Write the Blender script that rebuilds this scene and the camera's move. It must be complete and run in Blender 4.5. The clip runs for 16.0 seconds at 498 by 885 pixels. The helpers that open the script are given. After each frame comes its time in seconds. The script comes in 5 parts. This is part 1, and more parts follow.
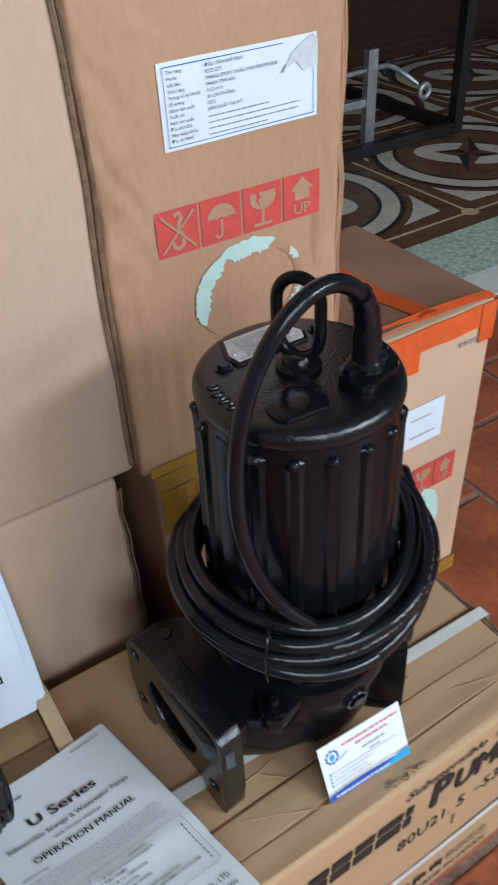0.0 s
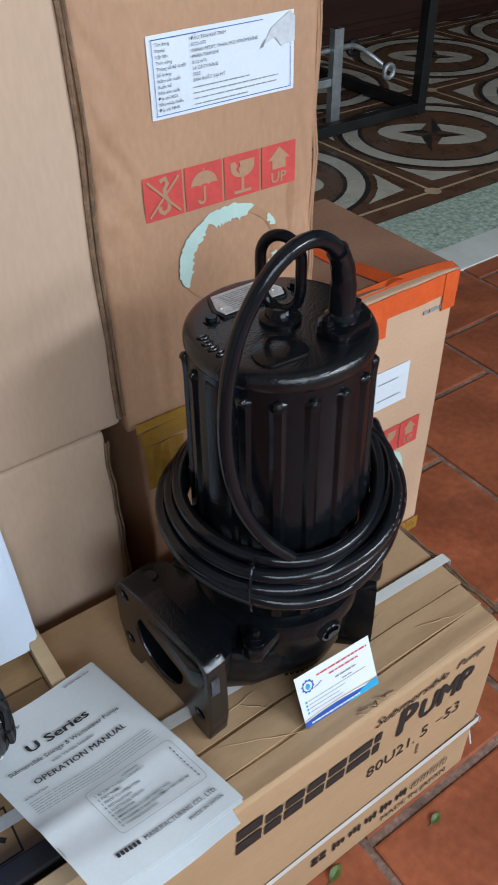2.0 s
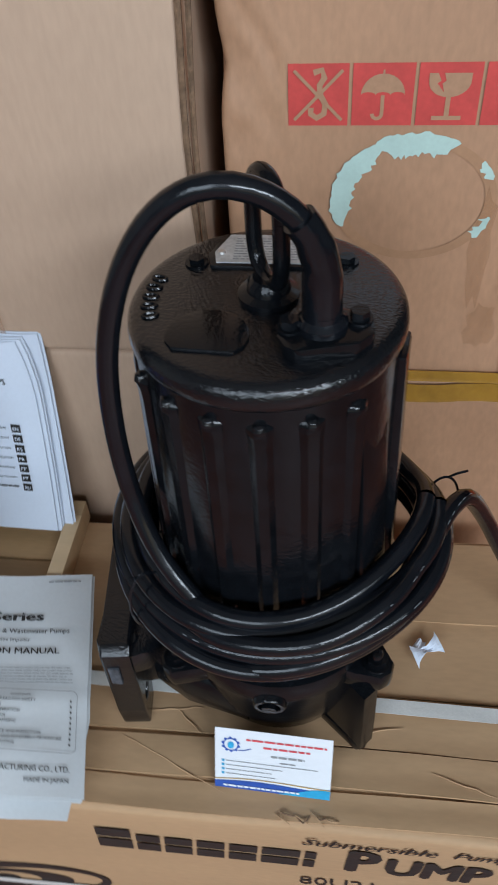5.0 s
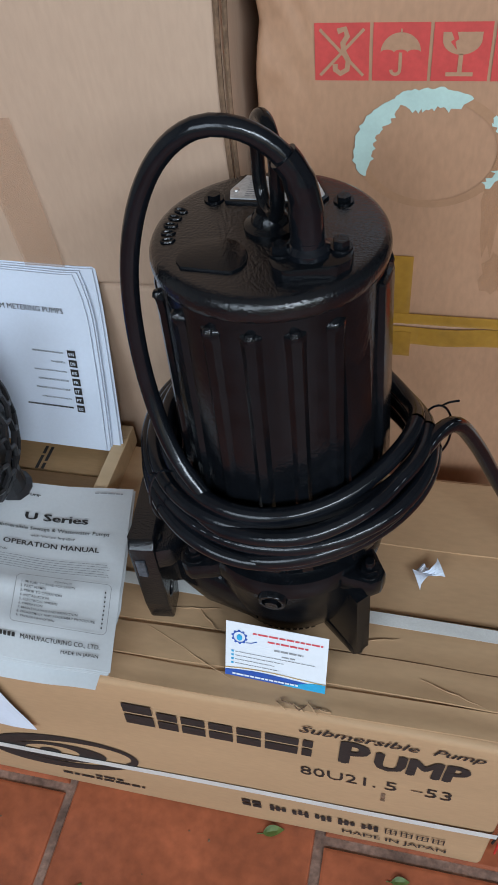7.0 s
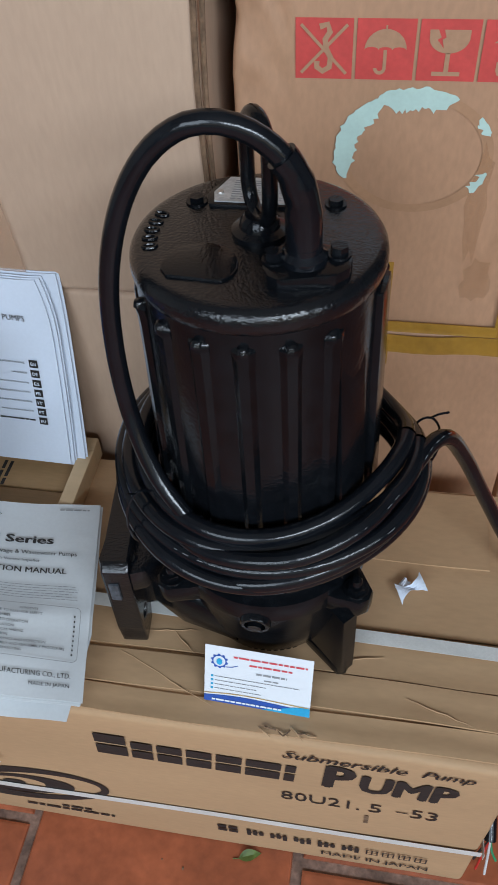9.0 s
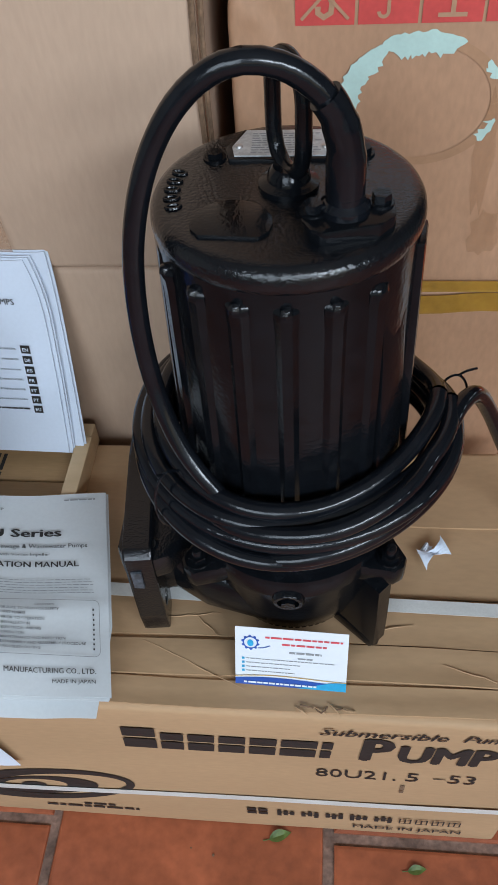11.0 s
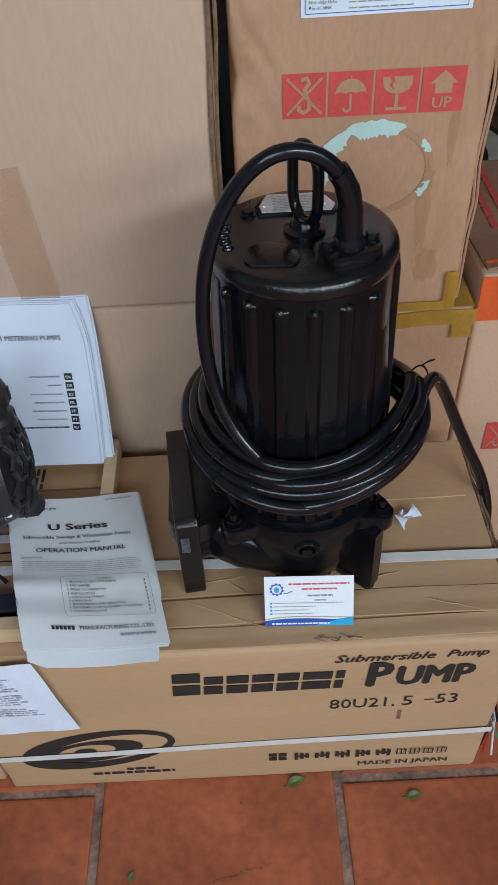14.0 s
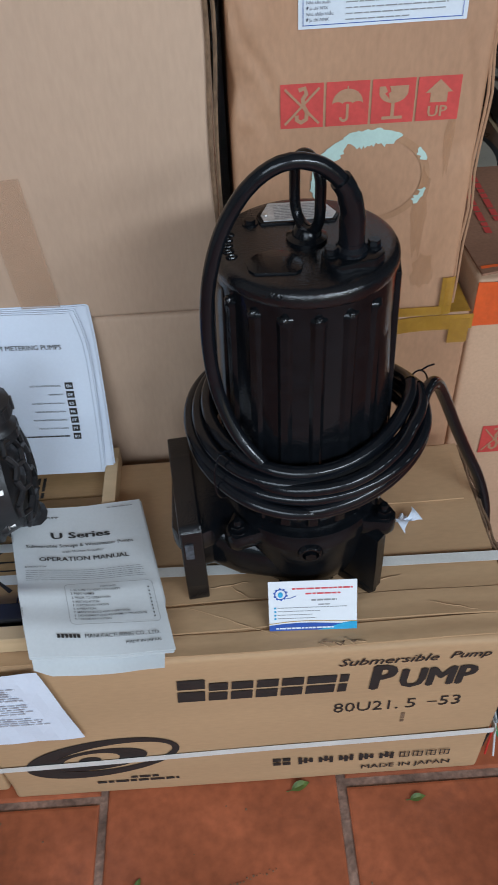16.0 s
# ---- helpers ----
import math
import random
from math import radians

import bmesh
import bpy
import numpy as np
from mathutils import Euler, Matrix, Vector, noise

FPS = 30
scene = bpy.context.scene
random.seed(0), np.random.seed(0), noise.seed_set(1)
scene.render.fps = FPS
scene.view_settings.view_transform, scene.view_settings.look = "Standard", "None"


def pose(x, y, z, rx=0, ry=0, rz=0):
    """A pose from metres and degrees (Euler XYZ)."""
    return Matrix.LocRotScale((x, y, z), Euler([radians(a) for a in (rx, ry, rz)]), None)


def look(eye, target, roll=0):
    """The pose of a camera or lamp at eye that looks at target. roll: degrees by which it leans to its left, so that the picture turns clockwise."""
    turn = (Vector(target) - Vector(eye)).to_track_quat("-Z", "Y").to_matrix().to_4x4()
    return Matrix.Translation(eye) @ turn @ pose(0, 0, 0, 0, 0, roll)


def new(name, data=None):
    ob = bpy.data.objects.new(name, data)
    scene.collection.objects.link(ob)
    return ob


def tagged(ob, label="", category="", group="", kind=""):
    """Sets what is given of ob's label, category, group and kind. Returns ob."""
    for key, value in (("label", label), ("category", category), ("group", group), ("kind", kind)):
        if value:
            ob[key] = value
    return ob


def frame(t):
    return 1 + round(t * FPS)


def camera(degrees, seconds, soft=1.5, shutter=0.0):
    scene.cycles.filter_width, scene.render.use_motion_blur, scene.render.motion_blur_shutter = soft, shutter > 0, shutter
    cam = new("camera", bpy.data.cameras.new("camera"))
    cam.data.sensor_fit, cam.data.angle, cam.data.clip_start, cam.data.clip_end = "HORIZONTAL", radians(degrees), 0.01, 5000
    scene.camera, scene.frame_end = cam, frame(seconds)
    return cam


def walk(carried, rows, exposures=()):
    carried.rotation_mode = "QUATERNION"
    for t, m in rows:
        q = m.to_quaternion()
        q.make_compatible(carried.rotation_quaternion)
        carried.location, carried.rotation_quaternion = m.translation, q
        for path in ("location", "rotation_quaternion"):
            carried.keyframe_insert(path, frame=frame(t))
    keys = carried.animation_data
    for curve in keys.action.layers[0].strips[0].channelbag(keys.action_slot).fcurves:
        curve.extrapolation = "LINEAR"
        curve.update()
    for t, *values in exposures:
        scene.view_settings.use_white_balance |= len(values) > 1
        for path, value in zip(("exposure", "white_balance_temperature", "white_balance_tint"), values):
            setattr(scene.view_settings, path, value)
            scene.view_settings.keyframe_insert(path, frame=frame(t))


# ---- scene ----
cam = camera(35.6, 16.0, shutter=0.5)
PATH = [
    (0, (-0.4771, -0.2354, 1.0117), (0.3823, 1.1875, -0.3216), -3.1),
    (0.5, (-0.4899, -0.2641, 1.0288), (0.4249, 1.1023, -0.3248), -0.8),
    (1, (-0.5016, -0.2780, 1.0394), (0.3355, 1.1321, -0.3195), -2.5),
    (1.5, (-0.5187, -0.2726, 1.0309), (0.3301, 1.1236, -0.3344), -2.2),
    (2, (-0.5218, -0.2737, 1.0224), (0.4015, 1.0682, -0.3504), -1.1),
    (2.5, (-0.5218, -0.2737, 1.0277), (0.4292, 1.0458, -0.3472), -0.2),
    (3, (-0.4793, -0.2641, 1.0064), (0.4335, 1.0778, -0.3727), -1),
    (3.2, (-0.4313, -0.2662, 0.9958), (0.3909, 1.1289, -0.3866), -3.6),
    (5.3, (-0.1140, -0.2055, 0.9489), (-0.5048, 1.2258, -0.5794), -5.5),
    (5.5, (-0.0831, -0.2556, 0.9521), (-0.5602, 1.1438, -0.5815), -7.5),
    (6, (-0.0841, -0.2844, 0.9649), (-0.6070, 1.0927, -0.5751), -9.1),
    (6.5, (-0.1054, -0.2790, 0.9691), (-0.6230, 1.0916, -0.5772), -9.5),
    (7, (-0.1108, -0.2748, 0.9713), (-0.5495, 1.1129, -0.5836), -7),
    (7.5, (-0.1150, -0.2684, 0.9734), (-0.5474, 1.1214, -0.5815), -6.6),
    (8, (-0.1161, -0.2652, 0.9777), (-0.5197, 1.1332, -0.5783), -5.8),
    (8.5, (-0.1214, -0.2567, 0.9745), (-0.4707, 1.1545, -0.5826), -4.5),
    (9, (-0.1416, -0.2513, 0.9574), (-0.4441, 1.1651, -0.6039), -3.7),
    (9.2, (-0.1512, -0.2503, 0.9574), (-0.4430, 1.1662, -0.6070), -3.7),
    (11.3, (-0.1906, -0.2450, 0.9361), (-0.3781, 1.1449, -0.6678), -4.6),
    (11.5, (-0.1832, -0.2726, 0.9500), (-0.3727, 1.1172, -0.6528), -4.6),
    (12, (-0.1416, -0.3951, 0.9862), (-0.3685, 1.0022, -0.6049), -5.5),
    (12.5, (-0.1555, -0.4484, 1.0213), (-0.4196, 1.0032, -0.5144), -6.2),
    (13, (-0.2119, -0.4303, 1.0235), (-0.4132, 1.0554, -0.4888), -5.7),
    (13.5, (-0.2471, -0.4090, 1.0203), (-0.3014, 1.0959, -0.4867), -3.7),
    (14, (-0.2609, -0.4111, 1.0245), (-0.2631, 1.0991, -0.4771), -3),
    (14.5, (-0.2609, -0.4271, 1.0245), (-0.2673, 1.0895, -0.4707), -3.9),
    (15, (-0.2684, -0.4239, 1.0288), (-0.2865, 1.0969, -0.4622), -4.3),
    (15.5, (-0.2758, -0.4207, 1.0288), (-0.2929, 1.1012, -0.4611), -4.3),
    (16, (-0.2737, -0.4153, 1.0288), (-0.2460, 1.1065, -0.4601), -3),
]
walk(cam, [(t, look(eye, target, roll)) for t, eye, target, roll in PATH],
     [(0.0, -0.17), (0.5, -0.18), (1.0, -0.28), (1.5, -0.26), (2.5, -0.21), (3.2, -0.24), (5.3, -0.43), (9.2, -0.44), (11.3, -0.36), (12.7, -0.53), (16.0, -0.54)])

# world, daylight from the open front
world = bpy.data.worlds.new("world")
scene.world = world
world.use_nodes = True
wn = world.node_tree.nodes
sky = wn.new("ShaderNodeTexSky")
sky.sky_type = "NISHITA"
sky.sun_disc = False
sky.sun_elevation, sky.sun_rotation = radians(40), radians(150)
wn["Background"].inputs["Strength"].default_value = 0.1
world.node_tree.links.new(sky.outputs["Color"], wn["Background"].inputs["Color"])
scene.view_settings.exposure = 0.0


def area_lamp(name, eye, target, size_x, size_y, watts, color):
    data = bpy.data.lights.new(name, "AREA")
    data.shape, data.size, data.size_y, data.energy, data.color = "RECTANGLE", size_x, size_y, watts, color
    ob = new(name, data)
    ob.matrix_world = look(eye, target)
    return ob


# daylight that enters by the wide opening at the front
area_lamp("daylight_and_fill", (1.20, -2.3, 2.0), (-0.1, 0.25, 0.45), 1.7, 0.38, 82, (0.785, 0.915, 1.05))
area_lamp("daylight_and_fill", (-0.85, -2.3, 1.75), (-0.2, 0.3, 0.45), 1.5, 1.1, 44, (0.78, 0.915, 1.05))
# added fill lamp, aimed at the threshold and inner floor to brighten them
area_lamp("daylight_and_fill", (2.75, -2.3, 1.9), (1.3, 1.2, 0.1), 0.9, 1.1, 14, (0.79, 0.92, 1.0))

# ---- materials ----
def material(name, color, rough=0.6, metal=0.0, dark=0.8, light=1.15, scale=12.0, fine=180.0, bump=0.08, fine_bump=0.05,
             spread=0.0, stretch=(1, 1, 1), coat=0.0, trans=0.0, spec=0.5, alpha=1.0, stain=None, stain_amount=0.0):
    """A surface with soft large stains, fine grain, relief and, over pieces, a change from one to the next."""
    m = bpy.data.materials.new(name)
    m.use_nodes = True
    nt = m.node_tree
    n, link = nt.nodes, nt.links.new
    b = n["Principled BSDF"]
    co = n.new("ShaderNodeTexCoord")
    mp = n.new("ShaderNodeMapping")
    mp.inputs["Scale"].default_value = stretch
    link(co.outputs["Object"], mp.inputs["Vector"])
    big = n.new("ShaderNodeTexNoise")
    big.inputs["Scale"].default_value, big.inputs["Detail"].default_value = scale, 5
    small = n.new("ShaderNodeTexNoise")
    small.inputs["Scale"].default_value, small.inputs["Detail"].default_value = fine, 3
    link(mp.outputs["Vector"], big.inputs["Vector"])
    link(mp.outputs["Vector"], small.inputs["Vector"])
    r1 = n.new("ShaderNodeMapRange")
    r1.inputs["From Min"].default_value, r1.inputs["From Max"].default_value = 0.3, 0.7
    r1.inputs["To Min"].default_value, r1.inputs["To Max"].default_value = dark, light
    link(big.outputs["Fac"], r1.inputs["Value"])
    r2 = n.new("ShaderNodeMapRange")
    r2.inputs["From Min"].default_value, r2.inputs["From Max"].default_value = 0.3, 0.7
    r2.inputs["To Min"].default_value, r2.inputs["To Max"].default_value = (1 + dark) / 2, (1 + light) / 2
    link(small.outputs["Fac"], r2.inputs["Value"])
    mul = n.new("ShaderNodeMath")
    mul.operation = "MULTIPLY"
    link(r1.outputs["Result"], mul.inputs[0])
    link(r2.outputs["Result"], mul.inputs[1])
    value = mul.outputs[0]
    if spread:
        info = n.new("ShaderNodeObjectInfo")
        r3 = n.new("ShaderNodeMapRange")
        r3.inputs["To Min"].default_value, r3.inputs["To Max"].default_value = 1 - spread, 1 + spread
        link(info.outputs["Random"], r3.inputs["Value"])
        m2 = n.new("ShaderNodeMath")
        m2.operation = "MULTIPLY"
        link(value, m2.inputs[0])
        link(r3.outputs["Result"], m2.inputs[1])
        value = m2.outputs[0]
    mix = n.new("ShaderNodeVectorMath")
    mix.operation = "SCALE"
    mix.inputs[0].default_value = color
    link(value, mix.inputs["Scale"])
    out = mix.outputs["Vector"]
    if stain:
        st = n.new("ShaderNodeTexNoise")
        st.inputs["Scale"].default_value, st.inputs["Detail"].default_value = scale * 0.6, 8
        st.inputs["Roughness"].default_value = 0.7
        link(mp.outputs["Vector"], st.inputs["Vector"])
        sr = n.new("ShaderNodeMapRange")
        sr.inputs["From Min"].default_value, sr.inputs["From Max"].default_value = 0.52, 0.68
        sr.inputs["To Max"].default_value = stain_amount
        link(st.outputs["Fac"], sr.inputs["Value"])
        mx = n.new("ShaderNodeMix")
        mx.data_type = "RGBA"
        link(sr.outputs["Result"], mx.inputs["Factor"])
        link(out, mx.inputs["A"])
        mx.inputs["B"].default_value = (*stain, 1)
        out = mx.outputs["Result"]
    link(out, b.inputs["Base Color"])
    rr = n.new("ShaderNodeMapRange")
    rr.inputs["To Min"].default_value, rr.inputs["To Max"].default_value = max(rough - 0.1, 0.02), min(rough + 0.12, 1)
    link(big.outputs["Fac"], rr.inputs["Value"])
    link(rr.outputs["Result"], b.inputs["Roughness"])
    b.inputs["Metallic"].default_value = metal
    b.inputs["Specular IOR Level"].default_value = spec
    b.inputs["Coat Weight"].default_value = coat
    b.inputs["Coat Roughness"].default_value = 0.12
    b.inputs["Alpha"].default_value = alpha
    b.inputs["Transmission Weight"].default_value = trans
    b1 = n.new("ShaderNodeBump")
    b1.inputs["Strength"].default_value, b1.inputs["Distance"].default_value = bump, 0.01
    link(big.outputs["Fac"], b1.inputs["Height"])
    b2 = n.new("ShaderNodeBump")
    b2.inputs["Strength"].default_value, b2.inputs["Distance"].default_value = fine_bump, 0.001
    link(small.outputs["Fac"], b2.inputs["Height"])
    link(b1.outputs["Normal"], b2.inputs["Normal"])
    link(b2.outputs["Normal"], b.inputs["Normal"])
    return m


CARD_PLAIN = material("cardboard_plain", (0.50, 0.345, 0.243), 0.72, dark=0.93, light=1.06, scale=5, fine=240, bump=0.12, stretch=(1, 1, 0.25))
CARD_TALL = material("cardboard_creased", (0.455, 0.255, 0.148), 0.55, dark=0.84, light=1.10, scale=6, fine=220, bump=0.5, stretch=(1, 1, 0.4),
                     stain=(0.36, 0.19, 0.10), stain_amount=0.45)
CARD_PUMP = material("cardboard_kraft", (0.46, 0.290, 0.158), 0.7, dark=0.9, light=1.07, scale=7, fine=260, bump=0.15, stretch=(0.3, 1, 1))
CARD_TOP = material("cardboard_kraft_top", (0.40, 0.245, 0.115), 0.68, dark=0.86, light=1.1, scale=8, fine=260, bump=0.22, stretch=(0.25, 1.4, 1))
CARD_ORANGE = material("cardboard_export", (0.57, 0.37, 0.24), 0.66, dark=0.9, light=1.08, scale=6, fine=240, bump=0.15)
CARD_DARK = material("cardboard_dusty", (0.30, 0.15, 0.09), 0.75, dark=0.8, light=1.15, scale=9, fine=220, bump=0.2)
CARD_EDGE = material("cardboard_cut_edge", (0.20, 0.12, 0.07), 0.9, dark=0.6, light=1.3, scale=60, fine=400, bump=0.5)
BLACK_PAINT = material("black_enamel", (0.0042, 0.0050, 0.0064), 0.12, dark=0.75, light=1.3, scale=70, fine=420, bump=0.03, fine_bump=0.20, spec=0.24)
BLACK_CAST = material("black_enamel_rough_casting", (0.0042, 0.0050, 0.0066), 0.10, dark=0.8, light=1.25, scale=260, fine=520, bump=0.02, fine_bump=0.42, spec=0.5)
RUBBER = material("black_rubber", (0.0050, 0.0062, 0.0086), 0.16, dark=0.8, light=1.2, scale=40, fine=300, bump=0.06, fine_bump=0.1, spec=0.36)
PLASTIC_BLACK = material("black_plastic", (0.016, 0.016, 0.018), 0.42, dark=0.85, light=1.2, scale=50, fine=500, fine_bump=0.15)
PLASTIC_BLUE = material("blue_enamel", (0.006, 0.09, 0.50), 0.3, dark=0.9, light=1.1, scale=30, fine=400)
PLASTIC_RED = material("red_plastic", (0.55, 0.03, 0.03), 0.35, dark=0.9, light=1.1)
STEEL = material("steel_plate", (0.55, 0.54, 0.52), 0.38, metal=0.85, dark=0.8, light=1.15, scale=40, fine=400)
GALV = material("galvanised_steel", (0.50, 0.53, 0.54), 0.42, metal=0.7, dark=0.8, light=1.15, scale=30)
PAPER = material("white_paper", (0.66, 0.725, 0.83), 0.75, dark=0.97, light=1.03, scale=9, fine=300, bump=0.08, fine_bump=0.03)
PAPER_GREY = material("newsprint_cover", (0.60, 0.63, 0.645), 0.7, dark=0.95, light=1.04, scale=10, fine=300, bump=0.12, fine_bump=0.03)
STICKER = material("sticker_paper", (0.68, 0.74, 0.80), 0.55, dark=0.96, light=1.03, scale=14, fine=300, bump=0.1)
CARD_GLOSS = material("glossy_white_card", (0.76, 0.80, 0.84), 0.35, dark=0.97, light=1.02)
INK = material("black_ink", (0.018, 0.016, 0.015), 0.6, dark=0.85, light=1.3, scale=60, fine=300)
INK_GREY = material("grey_ink", (0.27, 0.28, 0.29), 0.7)
INK_LABEL = material("thin_blue_black_ink", (0.10, 0.115, 0.16), 0.6)
INK_PALE = material("faded_grey_ink", (0.42, 0.44, 0.48), 0.7)
INK_RED = material("red_ink", (0.58, 0.065, 0.055), 0.62, dark=0.88, light=1.1, scale=40, fine=200)
INK_CARD_RED = material("crimson_ink", (0.65, 0.08, 0.10), 0.4)
INK_BLUE = material("blue_ink", (0.03, 0.10, 0.42), 0.35)
INK_CYAN = material("cyan_ink", (0.03, 0.38, 0.66), 0.35)
INK_GOLD = material("gold_ink", (0.6, 0.38, 0.12), 0.4)
PAINT_CHIP = material("white_chipped_paint", (0.07, 0.08, 0.095), 0.5, dark=0.3, light=1.5, scale=200)
PLATE = material("engraved_plate", (0.62, 0.63, 0.63), 0.4, metal=0.3, dark=0.75, light=1.15, scale=120, fine=500)
TAPE_BROWN = material("amber_packing_tape", (0.50, 0.265, 0.040), 0.22, dark=0.78, light=1.15, scale=14, fine=120, bump=0.3, alpha=0.66)
TAPE_CLEAR = material("faded_tan_tape", (0.60, 0.375, 0.235), 0.45, dark=0.95, light=1.05, alpha=0.22)
TAPE_ORANGE = material("orange_tape", (0.72, 0.11, 0.025), 0.35, dark=0.85, light=1.1, scale=18, fine=140, bump=0.25)
RESIDUE = material("mint_label_residue", (0.47, 0.63, 0.57), 0.75, dark=0.93, light=1.05, scale=40, fine=300)
GLUE_MARK = material("stained_glue_mark", (0.415, 0.228, 0.125), 0.6, dark=0.9, light=1.08, scale=30)
GLUE_STREAK = material("old_glue_streak", (0.40, 0.19, 0.075), 0.3, dark=0.7, light=1.2, scale=60, alpha=0.16)
STRAP = material("white_woven_strap", (0.66, 0.66, 0.63), 0.42, dark=0.9, light=1.06, scale=30, fine=500, fine_bump=0.2)
WOOD = material("pale_pine", (0.56, 0.40, 0.235), 0.62, dark=0.85, light=1.1, scale=14, fine=90, bump=0.1, stretch=(0.15, 1, 1))
WOOD_DARK = material("dark_varnished_wood", (0.045, 0.016, 0.009), 0.45, dark=0.75, light=1.2, scale=8, fine=80, bump=0.1, stretch=(0.2, 1, 1))
TERRACOTTA = material("terracotta_tile", (0.360, 0.100, 0.044), 0.34, dark=0.62, light=1.22, scale=7, fine=70, bump=0.08, fine_bump=0.35, spread=0.10,
                      stain=(0.13, 0.046, 0.030), stain_amount=0.62)
GROUT = material("dirty_mortar", (0.205, 0.125, 0.093), 0.85, dark=0.5, light=1.5, scale=20, fine=160, bump=0.6, fine_bump=0.6)
CREAM = material("cream_floor_tile", (0.60, 0.55, 0.45), 0.28, dark=0.9, light=1.08, scale=8)
BROWN_TILE = material("brown_floor_tile", (0.14, 0.072, 0.042), 0.28, dark=0.75, light=1.25, scale=12)
BLACK_TILE = material("black_floor_tile", (0.03, 0.03, 0.03), 0.28)
GREEN_STONE = material("green_terrazzo", (0.50, 0.60, 0.49), 0.4, dark=0.6, light=1.3, scale=70, fine=260, stain=(0.12, 0.19, 0.14), stain_amount=0.75)
WHITE_STONE = material("white_marble_sill", (0.74, 0.74, 0.68), 0.35, dark=0.9, light=1.05)
PLASTER = material("cream_plaster", (0.42, 0.41, 0.39), 0.85, dark=0.92, light=1.05, scale=4)
BLACK_STEEL = material("black_powder_coated_steel", (0.014, 0.014, 0.015), 0.4)
LEAF = material("green_leaf", (0.085, 0.13, 0.03), 0.5, dark=0.7, light=1.3, scale=80)
LEAF_DRY = material("yellowing_leaf", (0.28, 0.22, 0.05), 0.6, dark=0.7, light=1.2, scale=80)
WIRE_RED = material("red_insulation", (0.55, 0.03, 0.025), 0.35)
WIRE_GREEN = material("green_insulation", (0.02, 0.28, 0.12), 0.35)
WIRE_WHITE = material("white_insulation", (0.7, 0.72, 0.72), 0.35)

# ---- tools for building ----
def thing(name, label, category, at=(0, 0, 0), turn=0.0, group="", kind=""):
    ob = new(name)
    ob.empty_display_size = 0.05
    ob.matrix_world = pose(*at, 0, 0, turn)
    return tagged(ob, label, category, group, kind)


def part(name, bm, mat, parent=None, label="", smooth=False, at=None):
    """Links a bmesh (or a ready mesh) as one mesh object under a thing or a part."""
    if isinstance(bm, bmesh.types.BMesh):
        data = bpy.data.meshes.new(name)
        bmesh.ops.recalc_face_normals(bm, faces=bm.faces)
        bm.to_mesh(data)
        bm.free()
    else:
        data = bm
    data.materials.clear()
    data.materials.append(mat)
    if smooth:
        data.polygons.foreach_set("use_smooth", [True] * len(data.polygons))
        data.set_sharp_from_angle(angle=radians(38))
    ob = new(name, data)
    ob.parent = parent
    if at is not None:
        ob.matrix_basis = at
    if label:
        tagged(ob, label)
    return ob


def box(x0, x1, y0, y1, z0, z1, bevel=0.0, segments=2):
    bm = bmesh.new()
    bmesh.ops.create_cube(bm, size=1, matrix=pose((x0 + x1) / 2, (y0 + y1) / 2, (z0 + z1) / 2) @ Matrix.Diagonal((x1 - x0, y1 - y0, z1 - z0, 1)))
    if bevel:
        bmesh.ops.bevel(bm, geom=bm.edges[:], offset=bevel, segments=segments, affect="EDGES", profile=0.6)
    return bm


def carton_body(w, d, h, bevel=0.006, bulge=0.004, dent=0.003, seed=0, cuts=14, dents=(), creases=()):
    """A cardboard box from (0, 0, 0) to (w, d, h): rounded creases, faces that bulge and dent."""
    bm = bmesh.new()
    bmesh.ops.create_cube(bm, size=1, matrix=pose(w / 2, d / 2, h / 2) @ Matrix.Diagonal((w, d, h, 1)))
    bmesh.ops.bevel(bm, geom=bm.edges[:], offset=bevel, segments=3, affect="EDGES", profile=0.55)
    for axis, size in enumerate((w, d, h)):
        for n in range(1, cuts):
            co = [0, 0, 0]
            co[axis] = bevel + (size - 2 * bevel) * n / cuts
            normal = [0, 0, 0]
            normal[axis] = 1
            bmesh.ops.bisect_plane(bm, geom=bm.verts[:] + bm.edges[:] + bm.faces[:], plane_co=co, plane_no=normal)
    for v in bm.verts:
        u = [v.co.x / w, v.co.y / d, v.co.z / h]
        out = Vector((0, 0, 0))
        for axis in range(3):
            side = 1 if u[axis] > 0.97 else -1 if u[axis] < 0.03 else 0
            if side:
                a, b = [u[i] for i in range(3) if i != axis]
                swell = max(0.0, math.sin(math.pi * min(max(a, 0), 1)) * math.sin(math.pi * min(max(b, 0), 1)))
                out[axis] += side * bulge * swell
        rough = noise.noise_vector(v.co * 9 + Vector((seed * 7.3, 0, 0)))
        v.co += out + Vector((rough.x, rough.y, 0 if u[2] < 0.02 else rough.z * 0.6)) * dent
        for c, radius, push in dents:
            gap = (v.co - Vector(c)).length
            if gap < radius:
                v.co += Vector(push) * (1 - gap / radius) ** 2
        if v.co.y < 0.01:
            for (x0, z0), (x1, z1), deep, wide in creases:
                along = Vector((x1 - x0, z1 - z0))
                f = min(max((Vector((v.co.x - x0, v.co.z - z0))).dot(along) / along.length_squared, 0.0), 1.0)
                off = (Vector((v.co.x - x0, v.co.z - z0)) - along * f).length / wide
                v.co.y += deep * math.exp(-off * off) - 0.6 * deep * math.exp(-((off - 1.6) / 0.8) ** 2)
    return bm


